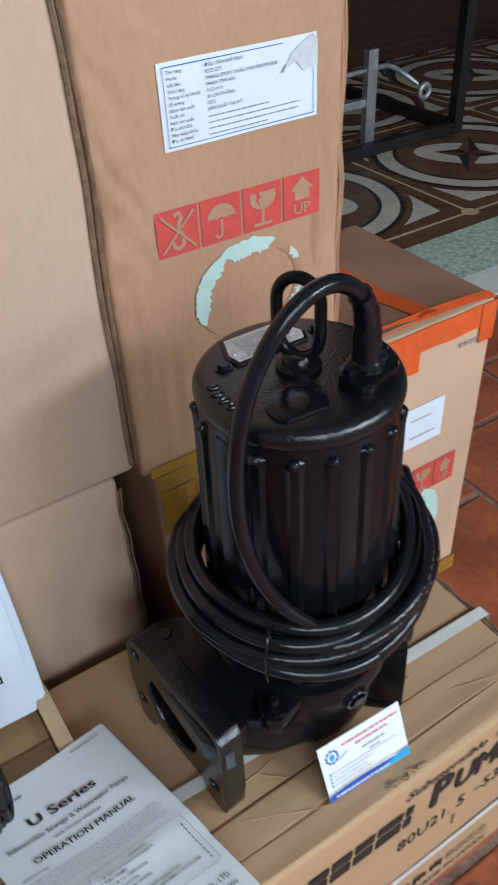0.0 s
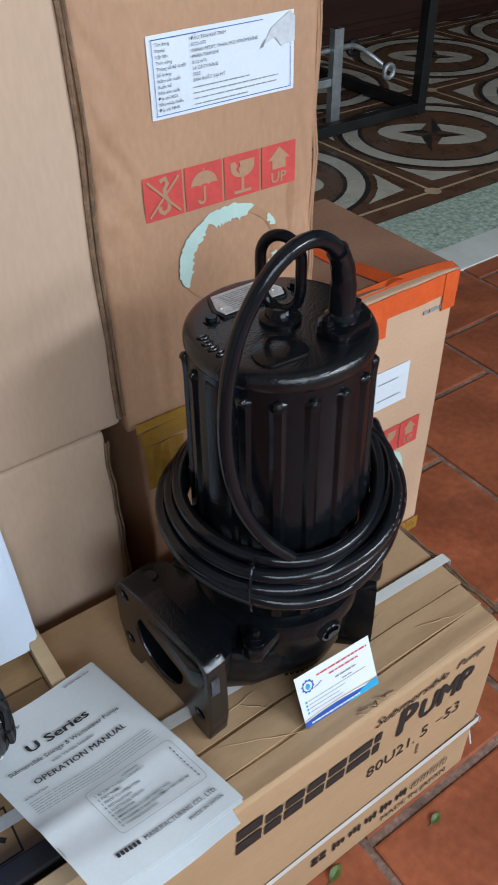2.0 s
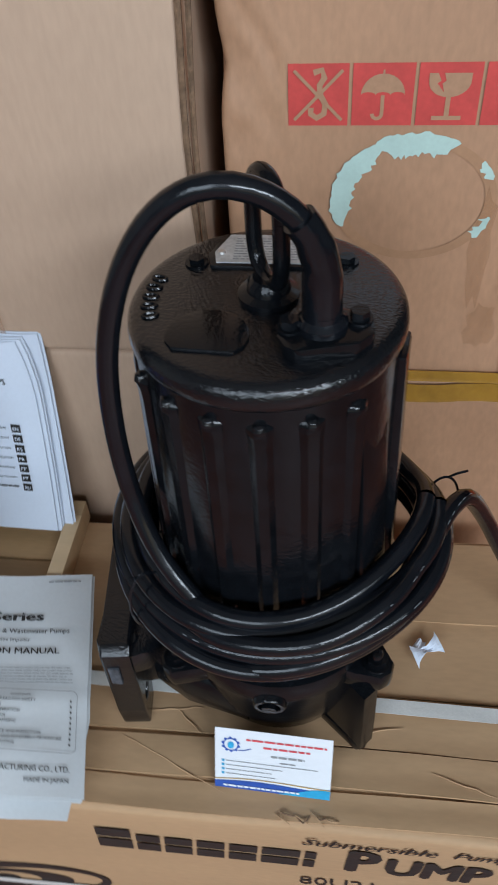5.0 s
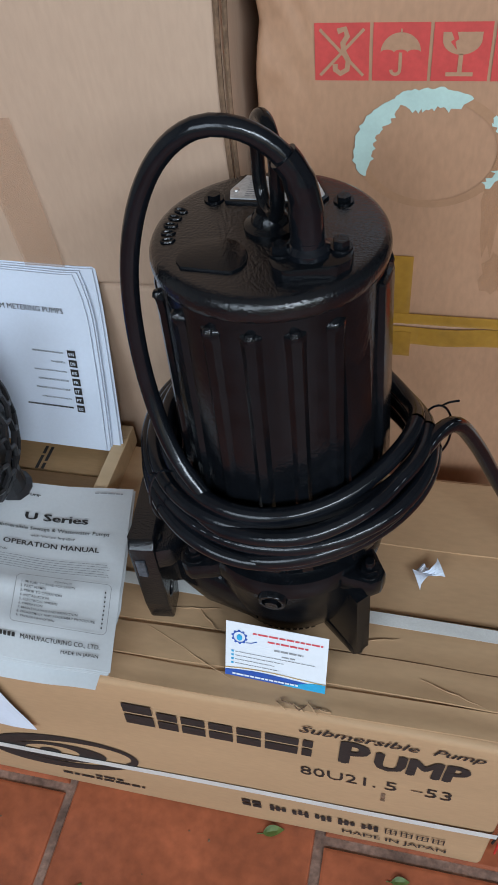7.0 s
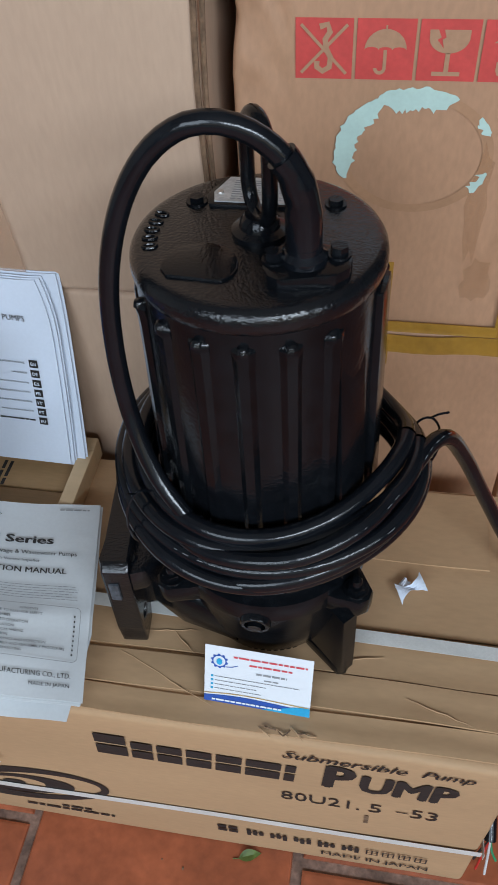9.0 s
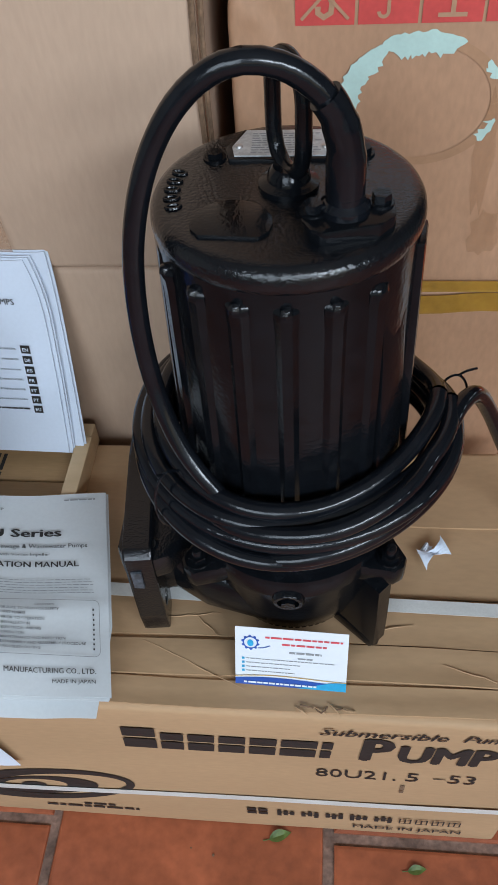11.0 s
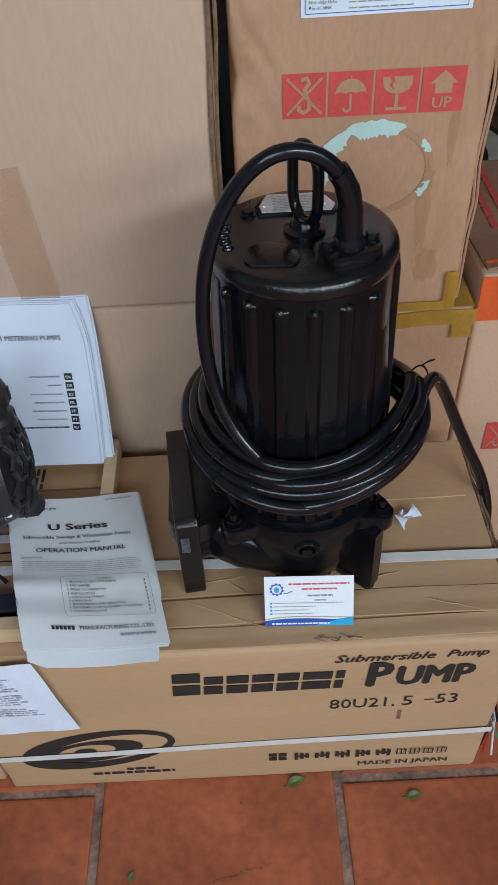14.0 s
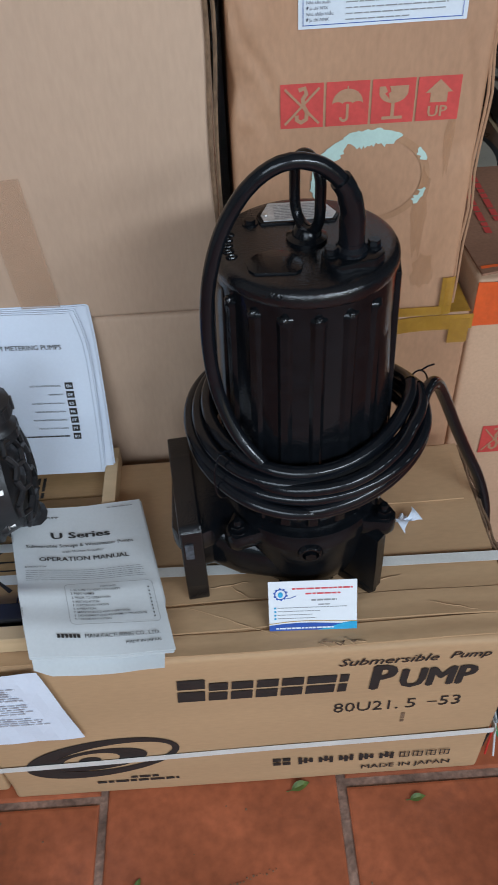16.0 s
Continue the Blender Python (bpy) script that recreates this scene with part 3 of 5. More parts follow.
def orange_carton():
    c = thing("carton", "export carton sealed with wide orange tape and partly sunken top", "box", (0.022, 0.360, 0.0), 0.0)
    w, d, h = 0.25, 0.29, 0.512
    part("body", carton_body(w, d, h, bulge=0.0008, dent=0.0008, seed=12), CARD_ORANGE, c, smooth=True)
    lift = lambda u, v: 0.0035 + 0.016 * max(0.0, 1 - v * 3.2) * math.sin(math.pi * u) ** 0.7
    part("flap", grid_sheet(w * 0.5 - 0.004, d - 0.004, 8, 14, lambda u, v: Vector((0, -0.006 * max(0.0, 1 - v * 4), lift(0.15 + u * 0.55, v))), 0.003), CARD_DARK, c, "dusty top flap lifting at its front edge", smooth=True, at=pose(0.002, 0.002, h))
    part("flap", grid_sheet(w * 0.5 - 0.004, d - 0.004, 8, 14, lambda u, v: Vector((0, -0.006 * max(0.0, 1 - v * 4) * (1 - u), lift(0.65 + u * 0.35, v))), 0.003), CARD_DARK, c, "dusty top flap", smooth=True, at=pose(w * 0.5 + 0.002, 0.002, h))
    part("tape", grid_sheet(0.030, d, 3, 14, lambda u, v: Vector((0.002 * math.sin(9 * v), -0.006 * max(0.0, 1 - v * 4), 0.0012 + lift(0.62, v) + 0.002 * math.sin(math.pi * u)))), TAPE_ORANGE, c, "orange tape over the top seam", smooth=True, at=pose(w * 0.5 - 0.015, 0.001, h))
    part("tape", grid_sheet(w * 0.98, 0.014, 16, 2, lambda u, v: Vector((0, -0.006 * math.sin(math.pi * u), 0.0018 + lift(0.12 + 0.88 * u, 0.02) - 0.003 * (1 - v)))), TAPE_ORANGE, c, "orange tape folded over the flap edge", smooth=True, at=pose(0.004, -0.001, h))
    part("tape", grid_sheet(w, 0.034, 12, 2, lambda u, v: Vector((0, 0, 0.001 * math.sin(20 * u)))), TAPE_ORANGE, c, "orange tape along the front top edge", at=on_front(0, -0.0026, h - 0.034))
    part("tape", grid_sheet(0.118, 0.06, 5, 3), TAPE_ORANGE, c, "orange tape patch", at=on_front(0.0, -0.0032, h - 0.062))
    part("tape", grid_sheet(0.026, 0.058, 3, 3), TAPE_ORANGE, c, "orange tape patch on the corner", at=on_front(w - 0.0265, -0.0032, h - 0.058))
    lab = part("address_label", grid_sheet(0.08, 0.068, 3, 3), STICKER, c, "white address label", at=on_front(0.096, -0.0022, 0.322))
    part("printed_text", word_bars(0.05, 0.004, 1, 3), INK_GREY, lab, "unreadable print", at=Matrix.Translation((0.02, 0.02, 0.001)))
    part("printed_text", word_bars(0.04, 0.004, 1, 4), INK_GREY, lab, "unreadable print", at=Matrix.Translation((0.02, 0.05, 0.001)))
    part("printed_text", word_bars(0.040, 0.0075, 1, 7, 0, 0.2), INK_GREY, c, "unreadable stamped number", at=on_front(0.190, -0.0022, h - 0.046))
    pictogram_row(c, 0.047, -0.0020, 0.222, 0.168, 0.052, ("hook", "umbrella", "glass", "arrow"))
    rnd = random.Random(9)
    blot = [(0.025 * (1 + 0.35 * rnd.random()) * math.cos(a / 14 * 2 * math.pi), 0.05 * (1 + 0.3 * rnd.random()) * math.sin(a / 14 * 2 * math.pi)) for a in range(14)]
    part("label_residue", polygon(blot), RESIDUE, c, "torn mint green label paper", at=on_front(0.165, -0.0024, 0.168))
    for n, at in enumerate(((0.034, 0.10), (0.054, 0.13))):
        part("printed_text", moved(word_bars(0.13, 0.010, 1, 30 + n, 0, 0.15), pose(0, 0, 0, 0, 0, 90)), INK_RED, c, "unreadable red print on the flap", at=pose(*at, h + 0.0052))
    part("tape", grid_sheet(0.05, 0.03, 2, 2), TAPE_BROWN, c, "amber tape at the bottom corner", at=on_front(w - 0.05, -0.005, 0.002))


orange_carton()

# ---- the carton under the pump ----
BOX_W, BOX_D, BOX_H = 0.603, 0.287, 0.317
BOX_R = 0.010


def ellipse(cx, cy, rx, ry, tilt=0.0, n=48):
    c, s = math.cos(radians(tilt)), math.sin(radians(tilt))
    return [(cx + rx * math.cos(2 * math.pi * k / n) * c - ry * math.sin(2 * math.pi * k / n) * s,
             cy + rx * math.cos(2 * math.pi * k / n) * s + ry * math.sin(2 * math.pi * k / n) * c) for k in range(n)]


def pump_carton():
    c = thing("carton", "long kraft carton with black printing and white straps, top crushed", "box", (BOX_R - BOX_W, 0, 0))
    dents = [((BOX_W, 0.0, BOX_H), 0.10, (-0.007, 0, -0.005)), ((0.0, 0.0, BOX_H), 0.10, (0.006, 0, -0.003)), ((0.40, 0.0, 0.322), 0.05, (0, 0.004, -0.006)), ((0.575, 0, 0.2), 0.05, (-0.004, 0, 0)), ((0.02, 0, 0.03), 0.05, (0.003, 0.003, 0))]
    part("body", carton_body(BOX_W, BOX_D, BOX_H, bevel=0.007, bulge=0.0004, dent=0.0006, seed=21, cuts=24, dents=dents), CARD_PUMP, c, smooth=True)

    def ridges(level, phase):
        return lambda u, v: Vector((0, 0.0015 * math.sin(7 * u + phase), level + 0.0005 * math.sin(v * 7 + phase + 0.9 * math.sin(5 * u)) + 0.0022 * max(0.0, noise.noise(Vector((u * 5, v * 2, phase + 3))) - 0.25) + 0.0006 * noise.noise(Vector((u * 9, v * 3, phase)))))

    def flat(u, v):
        return Vector((0, 0, 0.0032 + 0.0015 * noise.noise(Vector((u * 6, v * 4, 8))) + 0.003 * max(0.0, v - 0.75) * math.sin(u * 20)))

    part("flap", grid_sheet(BOX_W - 0.022, 0.024, 60, 5, ridges(0.0015, 1.0), 0.0020), CARD_PUMP, c, "crushed front edge of the top", smooth=True, at=pose(0.009, 0.005, BOX_H))
    part("flap", grid_sheet(BOX_W - 0.020, 0.032, 60, 6, ridges(0.0035, 2.6), 0.0025), CARD_PUMP, c, "creased top flap", smooth=True, at=pose(0.009, 0.031, BOX_H))
    part("flap", grid_sheet(BOX_W - 0.012, 0.046, 60, 8, ridges(0.0030, 4.0), 0.0025), CARD_PUMP, c, "creased top flap", smooth=True, at=pose(0.006, 0.066, BOX_H))
    rnd = random.Random(14)
    for x, y, long, deg in ((0.255, 0.060, 0.10, -24), (0.27, 0.082, 0.05, 8), (0.295, 0.088, 0.035, -40), (0.51, 0.050, 0.06, -18), (0.44, 0.075, 0.05, 12)):
        pts = [(long * k / 7, rnd.uniform(-0.0008, 0.0008), 0) for k in range(8)]
        part("torn_line", moved(tube(pts, lambda u: 0.0002 + 0.0004 * math.sin(math.pi * u), 5), pose(x, y, BOX_H + 0.0042, 0, 0, deg)), CARD_PUMP, c, "torn raw edge of board")
    part("flap", grid_sheet(BOX_W - 0.010, 0.17, 40, 16, flat, 0.0025), CARD_PUMP, c, "top flap", smooth=True, at=pose(0.004, 0.112, BOX_H))
    part("flap", grid_sheet(0.20, 0.09, 12, 8, lambda u, v: Vector((0, 0, 0.0058 + 0.001 * math.sin(7 * u))), 0.0022), CARD_PUMP, c, "loose piece of flap", smooth=True, at=pose(0.384, 0.188, BOX_H))
    part("corner_edge", moved(cut_edge(0.27, 33, 0.006), pose(0, 0, 0, -90, 0, 0)), CARD_EDGE, c, "frayed corrugated edge", at=pose(BOX_W - 0.004, 0.01, BOX_H + 0.001))
    rnd = random.Random(4)
    for n in range(7):
        x = 0.391 + 0.0055 * n + rnd.uniform(-0.004, 0.004)
        pts = [(x, 0.010 + rnd.uniform(-0.003, 0.003), BOX_H + 0.003), (x + 0.005, 0.004 + rnd.uniform(-0.003, 0.004), BOX_H + 0.005), (x + 0.010, 0.006 + rnd.uniform(-0.006, 0.004), BOX_H + 0.002)]
        part("torn_fibre", tube(pts, 0.0007, 5, step=0.004), CARD_EDGE if n % 2 else CARD_PUMP, c, "torn cardboard fibre")
    front = -0.0014
    # straps
    part("strap", grid_sheet(BOX_W + 0.004, 0.012, 40, 2, lambda u, v: Vector((0, 0.019 * u, 0.0004 * math.sin(9 * u)))), STRAP, c, "white woven strap", at=on_front(-0.002, front - 0.0008, 0.086))
    part("strap", grid_sheet(BOX_W + 0.006, 0.013, 40, 2, lambda u, v: Vector((0, -0.012 * u, 0.0085 + 0.0008 * math.sin(8 * u)))), STRAP, c, "white woven strap over the top", at=pose(-0.003, 0.104, BOX_H))
    part("strap", grid_sheet(0.013, BOX_H + 0.006, 2, 12), STRAP, c, "white woven strap down the side", at=Matrix.Translation((BOX_W + 0.005, 0.092, 0.002)) @ pose(0, 0, 0, 90, 0, 90))
    part("strap", grid_sheet(BOX_D + 0.006, 0.012, 12, 2), STRAP, c, "white woven strap", at=Matrix.Translation((BOX_W + 0.0045, -0.004, 0.102)) @ pose(0, 0, 0, 90, 0, 90))
    # print on the front
    X = lambda x: x + BOX_W - BOX_R

    def ink(data, x, z, label, mat=INK):
        part("printed_text", data, mat, c, label, at=on_front(X(x), front, z + 0.004))

    glyphs = bmesh.new()
    widths = (0.030, 0.0205, 0.0235, 0.0235, 0.0235, 0.0315, 0.0095)
    x = 0.0
    for n, w in enumerate(widths):
        high, lean, bar = (0.046 if n == 0 else 0.037), 0.003, 0.0085
        cut = high * 0.46
        shapes = [[(0, 0), (w, 0), (w + lean * 0.46, cut), (lean * 0.46, cut)], [(lean * 0.58, high * 0.58), (w + lean * 0.58, high * 0.58), (w + lean, high), (lean, high)]]
        for shape in shapes:
            glyphs.faces.new([glyphs.verts.new((x + px, py, 0)) for px, py in shape])
        x += w + 0.0038
    ink(glyphs, -0.359, 0.2275, "bold black brand lettering as plain blocks")
    ink(fitted_text("P", 0.030, 0.048, bold=0.05, shear=0.08), -0.149, 0.2285, "bold black letter")
    ink(fitted_text("UMP", 0.085, 0.037, bold=0.05, shear=0.08), -0.116, 0.2285, "bold black lettering")
    ink(fitted_text("Submersible", 0.106, 0.0135, shear=0.35, bold=0.012), -0.184, 0.2815, "black italic lettering")
    ink(fitted_text("Pump", 0.044, 0.0125, shear=0.35, bold=0.012), -0.0665, 0.2830, "black italic lettering")
    ink(fitted_text("80U21.", 0.074, 0.021, bold=0.0), -0.186, 0.1785, "thin black model number")
    ink(fitted_text("5", 0.0115, 0.021, bold=0.0), -0.1035, 0.179, "thin black model number")
    ink(bars([(0, 0, 0.0115, 0.0018)]), -0.079, 0.1885, "thin black model number")
    ink(fitted_text("53", 0.0245, 0.021, bold=0.0), -0.0655, 0.180, "thin black model number")
    ink(fitted_text("MADE IN JAPAN", 0.114, 0.0105, bold=0.014), -0.144, 0.0195, "black lettering")
    blocks = [(0, 0.012, 0.010, 0.020), (0.012, 0.012, 0.022, 0.020), (0, 0.001, 0.010, 0.009), (0.012, 0.001, 0.022, 0.009)]
    x = 0.032
    for n in range(5):
        for k in range(3):
            blocks.append((x + 0.0068 * k, 0.000 + 0.002 * ((n + k) % 3), x + 0.0068 * k + 0.0046, 0.019 - 0.0015 * ((n * 2 + k) % 3)))
        blocks.append((x, 0.008, x + 0.0185, 0.0105))
        x += 0.0255
    for n in range(4):
        for k in range(3):
            blocks.append((x + 0.0055 * k, 0.002, x + 0.0055 * k + 0.0016, 0.017))
        blocks.append((x, 0.002, x + 0.0125, 0.0036))
        blocks.append((x, 0.0145, x + 0.0125, 0.016))
        x += 0.0168
    quads = bmesh.new()
    for n, (x0, y0, x1, y1) in enumerate(blocks):
        quads.faces.new([quads.verts.new((px, py, 0.00002 * n)) for px, py in ((x0, y0), (x1, y0), (x1, y1), (x0, y1))])
    ink(quads, -0.257, 0.0455, "row of black maker's characters as plain bars")
    ink(word_bars(0.035, 0.006, 1, 50, 0, 0.1), -0.437, 0.046, "small black maker's line as plain bars")
    ink(word_bars(0.104, 0.006, 1, 51, 0, 0.1), -0.481, 0.036, "small black maker's line as plain bars")
    ink(moved(word_bars(0.022, 0.006, 1, 52, 0, 0.3), pose(0, 0, 0, 0, 0, 90)), -0.108, 0.145, "faint stamped mark", CARD_EDGE)
    # swirl emblem
    ink(polygon(ellipse(-0.001, 0, 0.098, 0.046, 14), [ellipse(0.012, 0.003, 0.076, 0.031, 14)]), -0.463, 0.101, "black swirl emblem")
    ink(polygon(ellipse(-0.004, -0.002, 0.060, 0.026, 12), [ellipse(-0.014, -0.002, 0.036, 0.0165, 12)]), -0.463, 0.101, "black swirl emblem")
    ink(polygon(ellipse(-0.016, -0.003, 0.014, 0.0085, 12)), -0.463, 0.101, "black swirl emblem")
    return c


pump_carton()


def paper_on_carton():
    p = thing("paper_sheet", "white printed sheet taped to the front of the kraft carton", "paper", (-0.572, -0.0056, 0.172))
    sheet = part("sheet", grid_sheet(0.109, 0.148, 8, 8, lambda u, v: Vector((-0.008 - 0.022 * v + 0.006 * (1 - u) * v, 0.004 * u, 0.0008 + 0.0012 * math.sin(6 * u + 4 * v) ** 2))), PAPER, p, at=FRONT)
    for n, (y, lines, w) in enumerate(((0.128, 6, 0.062), (0.094, 5, 0.066), (0.064, 4, 0.070))):
        part("printed_text", word_bars(w, 0.0048 * lines, lines, 60 + n, 0.3, 0.62), INK_PALE, sheet, "unreadable grey print", at=Matrix.Translation((0.010 - 0.018 * y / 0.148, y, 0.0026)))


paper_on_carton()


def side_carton():
    c = thing("carton", "kraft carton beside the long one, under the wooden tray", "box", (-1.026, 0.012, 0))
    part("body", carton_body(0.424, 0.28, 0.3255, bulge=0.002, dent=0.0015, seed=26), CARD_PUMP, c, smooth=True)
    part("printed_text", word_bars(0.06, 0.012, 1, 77, 0, 0.2), INK, c, "unreadable black print", at=on_front(0.31, -0.004, 0.1))


side_carton()

# ---- the submersible pump ----
PUMP_AT = Vector((-0.2105, 0.1335, BOX_H + 0.0045))


def hex_bolt(r, h, washer=0.0):
    bm = bmesh.new()
    bmesh.ops.create_cone(bm, cap_ends=True, segments=6, radius1=r, radius2=r * 0.94, depth=h, matrix=pose(0, 0, h / 2))
    if washer:
        w = bmesh.new()
        bmesh.ops.create_cone(w, cap_ends=True, segments=20, radius1=washer, radius2=washer, depth=h * 0.3, matrix=pose(0, 0, h * 0.15))
        bm = join(bm, w)
    return bm


def submersible_pump():
    p = thing("submersible_pump", "glossy black cast iron submersible sewage pump with coiled cable", "pump", PUMP_AT)
    R = 0.0755
    top = 0.712 - PUMP_AT.z
    # motor housing, slightly tapered
    housing = lathe([(0, 0.112), (0.066, 0.112), (0.0755, 0.124), (0.0772, 0.150), (0.0742, top - 0.030), (0.0742, top - 0.012)], 72)
    part("motor_housing", housing, BLACK_PAINT, p, smooth=True)
    lid = lathe([(0.0742, top - 0.0150), (0.0750, top - 0.0135), (0.0755, top - 0.011), (R, top - 0.0085), (0.0748, top - 0.0050), (0.0730, top - 0.0022), (0.0700, top - 0.0005), (0.066, top), (0.03, top + 0.0003), (0, top + 0.0003)], 72)
    part("lid", lid, BLACK_CAST, p, "black lid with a grainy cast finish", smooth=True)
    # broad cast fins that end in a rough nose under the lid
    for k in range(18):
        deg = 272 + 20 * k
        if 60 < deg % 360 < 120 or deg % 360 == 332 or abs(deg % 360 - 195) < 9 or abs((deg - 350 + 180) % 360 - 180) < 9:
            continue
        nose = top - 0.0225
        prof = [(0.0700, 0.124, 1.0), (0.0790, 0.130, 0.8), (0.0797, 0.150, 0.62), (0.0770, nose - 0.016, 0.62), (0.0774, nose - 0.008, 0.66), (0.0778, nose - 0.004, 0.60), (0.0768, nose - 0.0012, 0.45), (0.0735, nose + 0.0012, 0.40), (0.0700, nose + 0.0012, 0.40)]
        bm = bmesh.new()
        rows = []
        for rad, z, f in prof:
            low = rad - 0.0034
            rows.append([bm.verts.new((q, y, z)) for q, y in ((low, -0.0066), (rad - 0.0012, -0.0060 * f - 0.0006), (rad, -0.0060 * f + 0.0008), (rad, 0.0060 * f - 0.0008), (rad - 0.0012, 0.0060 * f + 0.0006), (low, 0.0066))])
        for one, two in zip(rows, rows[1:]):
            for n in range(5):
                bm.faces.new((one[n], one[n + 1], two[n + 1], two[n]))
        fin = part("fin", bm, BLACK_PAINT, p, smooth=True, at=pose(0, 0, 0, 0, 0, deg))
        if 300 < deg % 360 or deg % 360 < 100:
            continue
        part("fin_nose", lathe([(0.0040, -0.0030), (0.0034, 0.0002), (0.0020, 0.0014), (0, 0.0016)], 7), BLACK_CAST, fin, "rough cast nose of the fin", smooth=True, at=pose(0.0752, 0, nose - 0.0005))
    # two flat-faced side pads
    for deg, out, flare in ((195, 0.0785, 0.0024), (352, 0.0810, 0.0030), (326, 0.0745, 0.0125)):
        pad_bm = box(0.064, out, -0.0125, 0.0125, 0.13, top - 0.020, 0.0028)
        for v in pad_bm.verts:
            if v.co.x > 0.07:
                v.co.x += flare * min(1.0, (top - v.co.z) / (top - 0.13) * 1.25)
                if v.co.z > top - 0.026:
                    v.co.x -= 0.004
        part("side_rib", pad_bm, BLACK_PAINT, p, "broad flat side rib", smooth=True, at=pose(0, 0, 0, 0, 0, deg))
    # name plate and raised marks on the lid
    plate = slab([(-0.034, 0.026), (0.027, 0.026), (0.032, 0.037), (0.022, 0.060), (-0.028, 0.060), (-0.037, 0.038)], top - 0.001, top + 0.0022, 0.0008)
    rim = part("name_plate_seat", plate, BLACK_PAINT, p, smooth=True)
    part("name_plate", slab([(-0.031, 0.0285), (0.025, 0.0285), (0.0290, 0.0375), (0.020, 0.0575), (-0.026, 0.0575), (-0.033, 0.0385)], top + 0.0015, top + 0.0030), PLATE, rim, "engraved steel name plate")
    part("engraving", word_bars(0.040, 0.024, 9, 90, 0.15, 0.6), INK_GREY, rim, "unreadable engraved lines", at=pose(-0.022, 0.0550, top + 0.0032))
    for x in (-0.029, 0.020):
        part("rivet", moved(lathe([(0.0022, 0), (0.0018, 0.0012), (0, 0.0016)], 12), pose(x, 0.038, top + 0.003)), STEEL, rim, smooth=True)
    for k in range(5):
        a = radians(166 + 8 * k)
        part("raised_mark", moved(tube([(0.0040 * math.cos(q), 0.0022 * math.sin(q), 0.0004) for q in [math.pi * n / 6 for n in range(13)]], 0.0010, 6), pose(0.0625 * math.cos(a), 0.0625 * math.sin(a), top, 0, 0, 166 + 8 * k)), BLACK_PAINT, p, "raised cast mark", smooth=True)
    pad = [(0.0215 * math.cos(radians(q)), 0.0215 * math.sin(radians(q))) for q in range(-20, 201, 20)] + [(-0.0155, -0.0125), (0.0155, -0.0125)]
    part("cast_pad", moved(slab(pad, top - 0.001, top + 0.0019, 0.0008), pose(-0.027, -0.036, 0, 0, 0, -4)), BLACK_PAINT, p, "smooth raised cast pad", smooth=True)
    for x, y in ((-0.0425, 0.031), (0.0415, 0.035)):
        part("lid_bolt", moved(hex_bolt(0.0048, 0.0042, 0.0066), pose(x, y, top, 0, 0, 15)), BLACK_PAINT, p, smooth=True)
    # lifting eye
    part("eye_base", moved(lathe([(0.0165, 0), (0.0165, 0.003), (0.012, 0.005), (0.011, 0.009), (0.0085, 0.012), (0, 0.012)], 28), pose(0.0010, 0.0015, top)), BLACK_PAINT, p, smooth=True)
    half = 0.0158
    ring = [(half * math.cos(q), 0.0, top + 0.0505 + half * 1.15 * math.sin(q)) for q in [math.pi * k / 12 for k in range(13)]]
    shank = [(-half, 0, top + 0.040), (-half * 0.98, 0, top + 0.026), (-half * 0.78, 0, top + 0.016), (-half * 0.3, 0, top + 0.0105), (half * 0.3, 0, top + 0.0105), (half * 0.78, 0, top + 0.016), (half * 0.98, 0, top + 0.026), (half, 0, top + 0.040)]
    part("lifting_eye", moved(tube(ring + shank + [ring[0]], 0.0044, 12, step=0.004), pose(0.0010, 0.0015, 0, 0, 0, -58)), BLACK_PAINT, p, "long black lifting link", smooth=True)
    # cable gland
    g = Vector((0.0315, -0.0370, top))
    gland = part("cable_gland", moved(slab([(-0.016, -0.0150), (0.014, -0.0150), (0.023, -0.009), (0.0255, 0.000), (0.024, 0.008), (0.012, 0.016), (-0.012, 0.016), (-0.022, 0.009), (-0.0235, -0.002), (-0.0215, -0.010)], -0.001, 0.0085, 0.0024), Matrix.Translation(g) @ pose(0, 0, 0, 0, 0, 14)), BLACK_PAINT, p, smooth=True)
    part("gland_collar", moved(lathe([(0.0128, 0.007), (0.0128, 0.012), (0.0112, 0.0135), (0.0100, 0.0150), (0.0100, 0.0180), (0.0070, 0.0185)], 28), Matrix.Translation(g + Vector((-0.001, 0.002, 0)))), RUBBER, gland, smooth=True)
    for x in (-0.0165, 0.0185):
        part("gland_bolt", moved(hex_bolt(0.0052, 0.0065, 0.0066), Matrix.Translation(g) @ pose(0, 0, 0, 0, 0, 14) @ pose(x, 0.003, 0.0080)), BLACK_PAINT, gland, smooth=True)
    # cable: the arch, then the coil, then the tail
    W = lambda *q: Vector(q) - PUMP_AT
    arch = [W(-0.180, 0.0985, 0.728), W(-0.1815, 0.0980, 0.757), W(-0.191, 0.0955, 0.779), W(-0.211, 0.092, 0.7945), W(-0.234, 0.089, 0.796), W(-0.257, 0.090, 0.779),
            W(-0.2765, 0.092, 0.746), W(-0.289, 0.091, 0.703), W(-0.293, 0.088, 0.654), W(-0.289, 0.081, 0.608), W(-0.277, 0.069, 0.572), W(-0.260, 0.058, 0.548), W(-0.243, 0.0515, 0.532), W(-0.215, 0.0485, 0.520)]
    part("cable_arch", tube(arch, lambda u: 0.0068 - 0.0009 * min(1, u * 5), 16, step=0.006), RUBBER, p, "black rubber power cable", smooth=True)
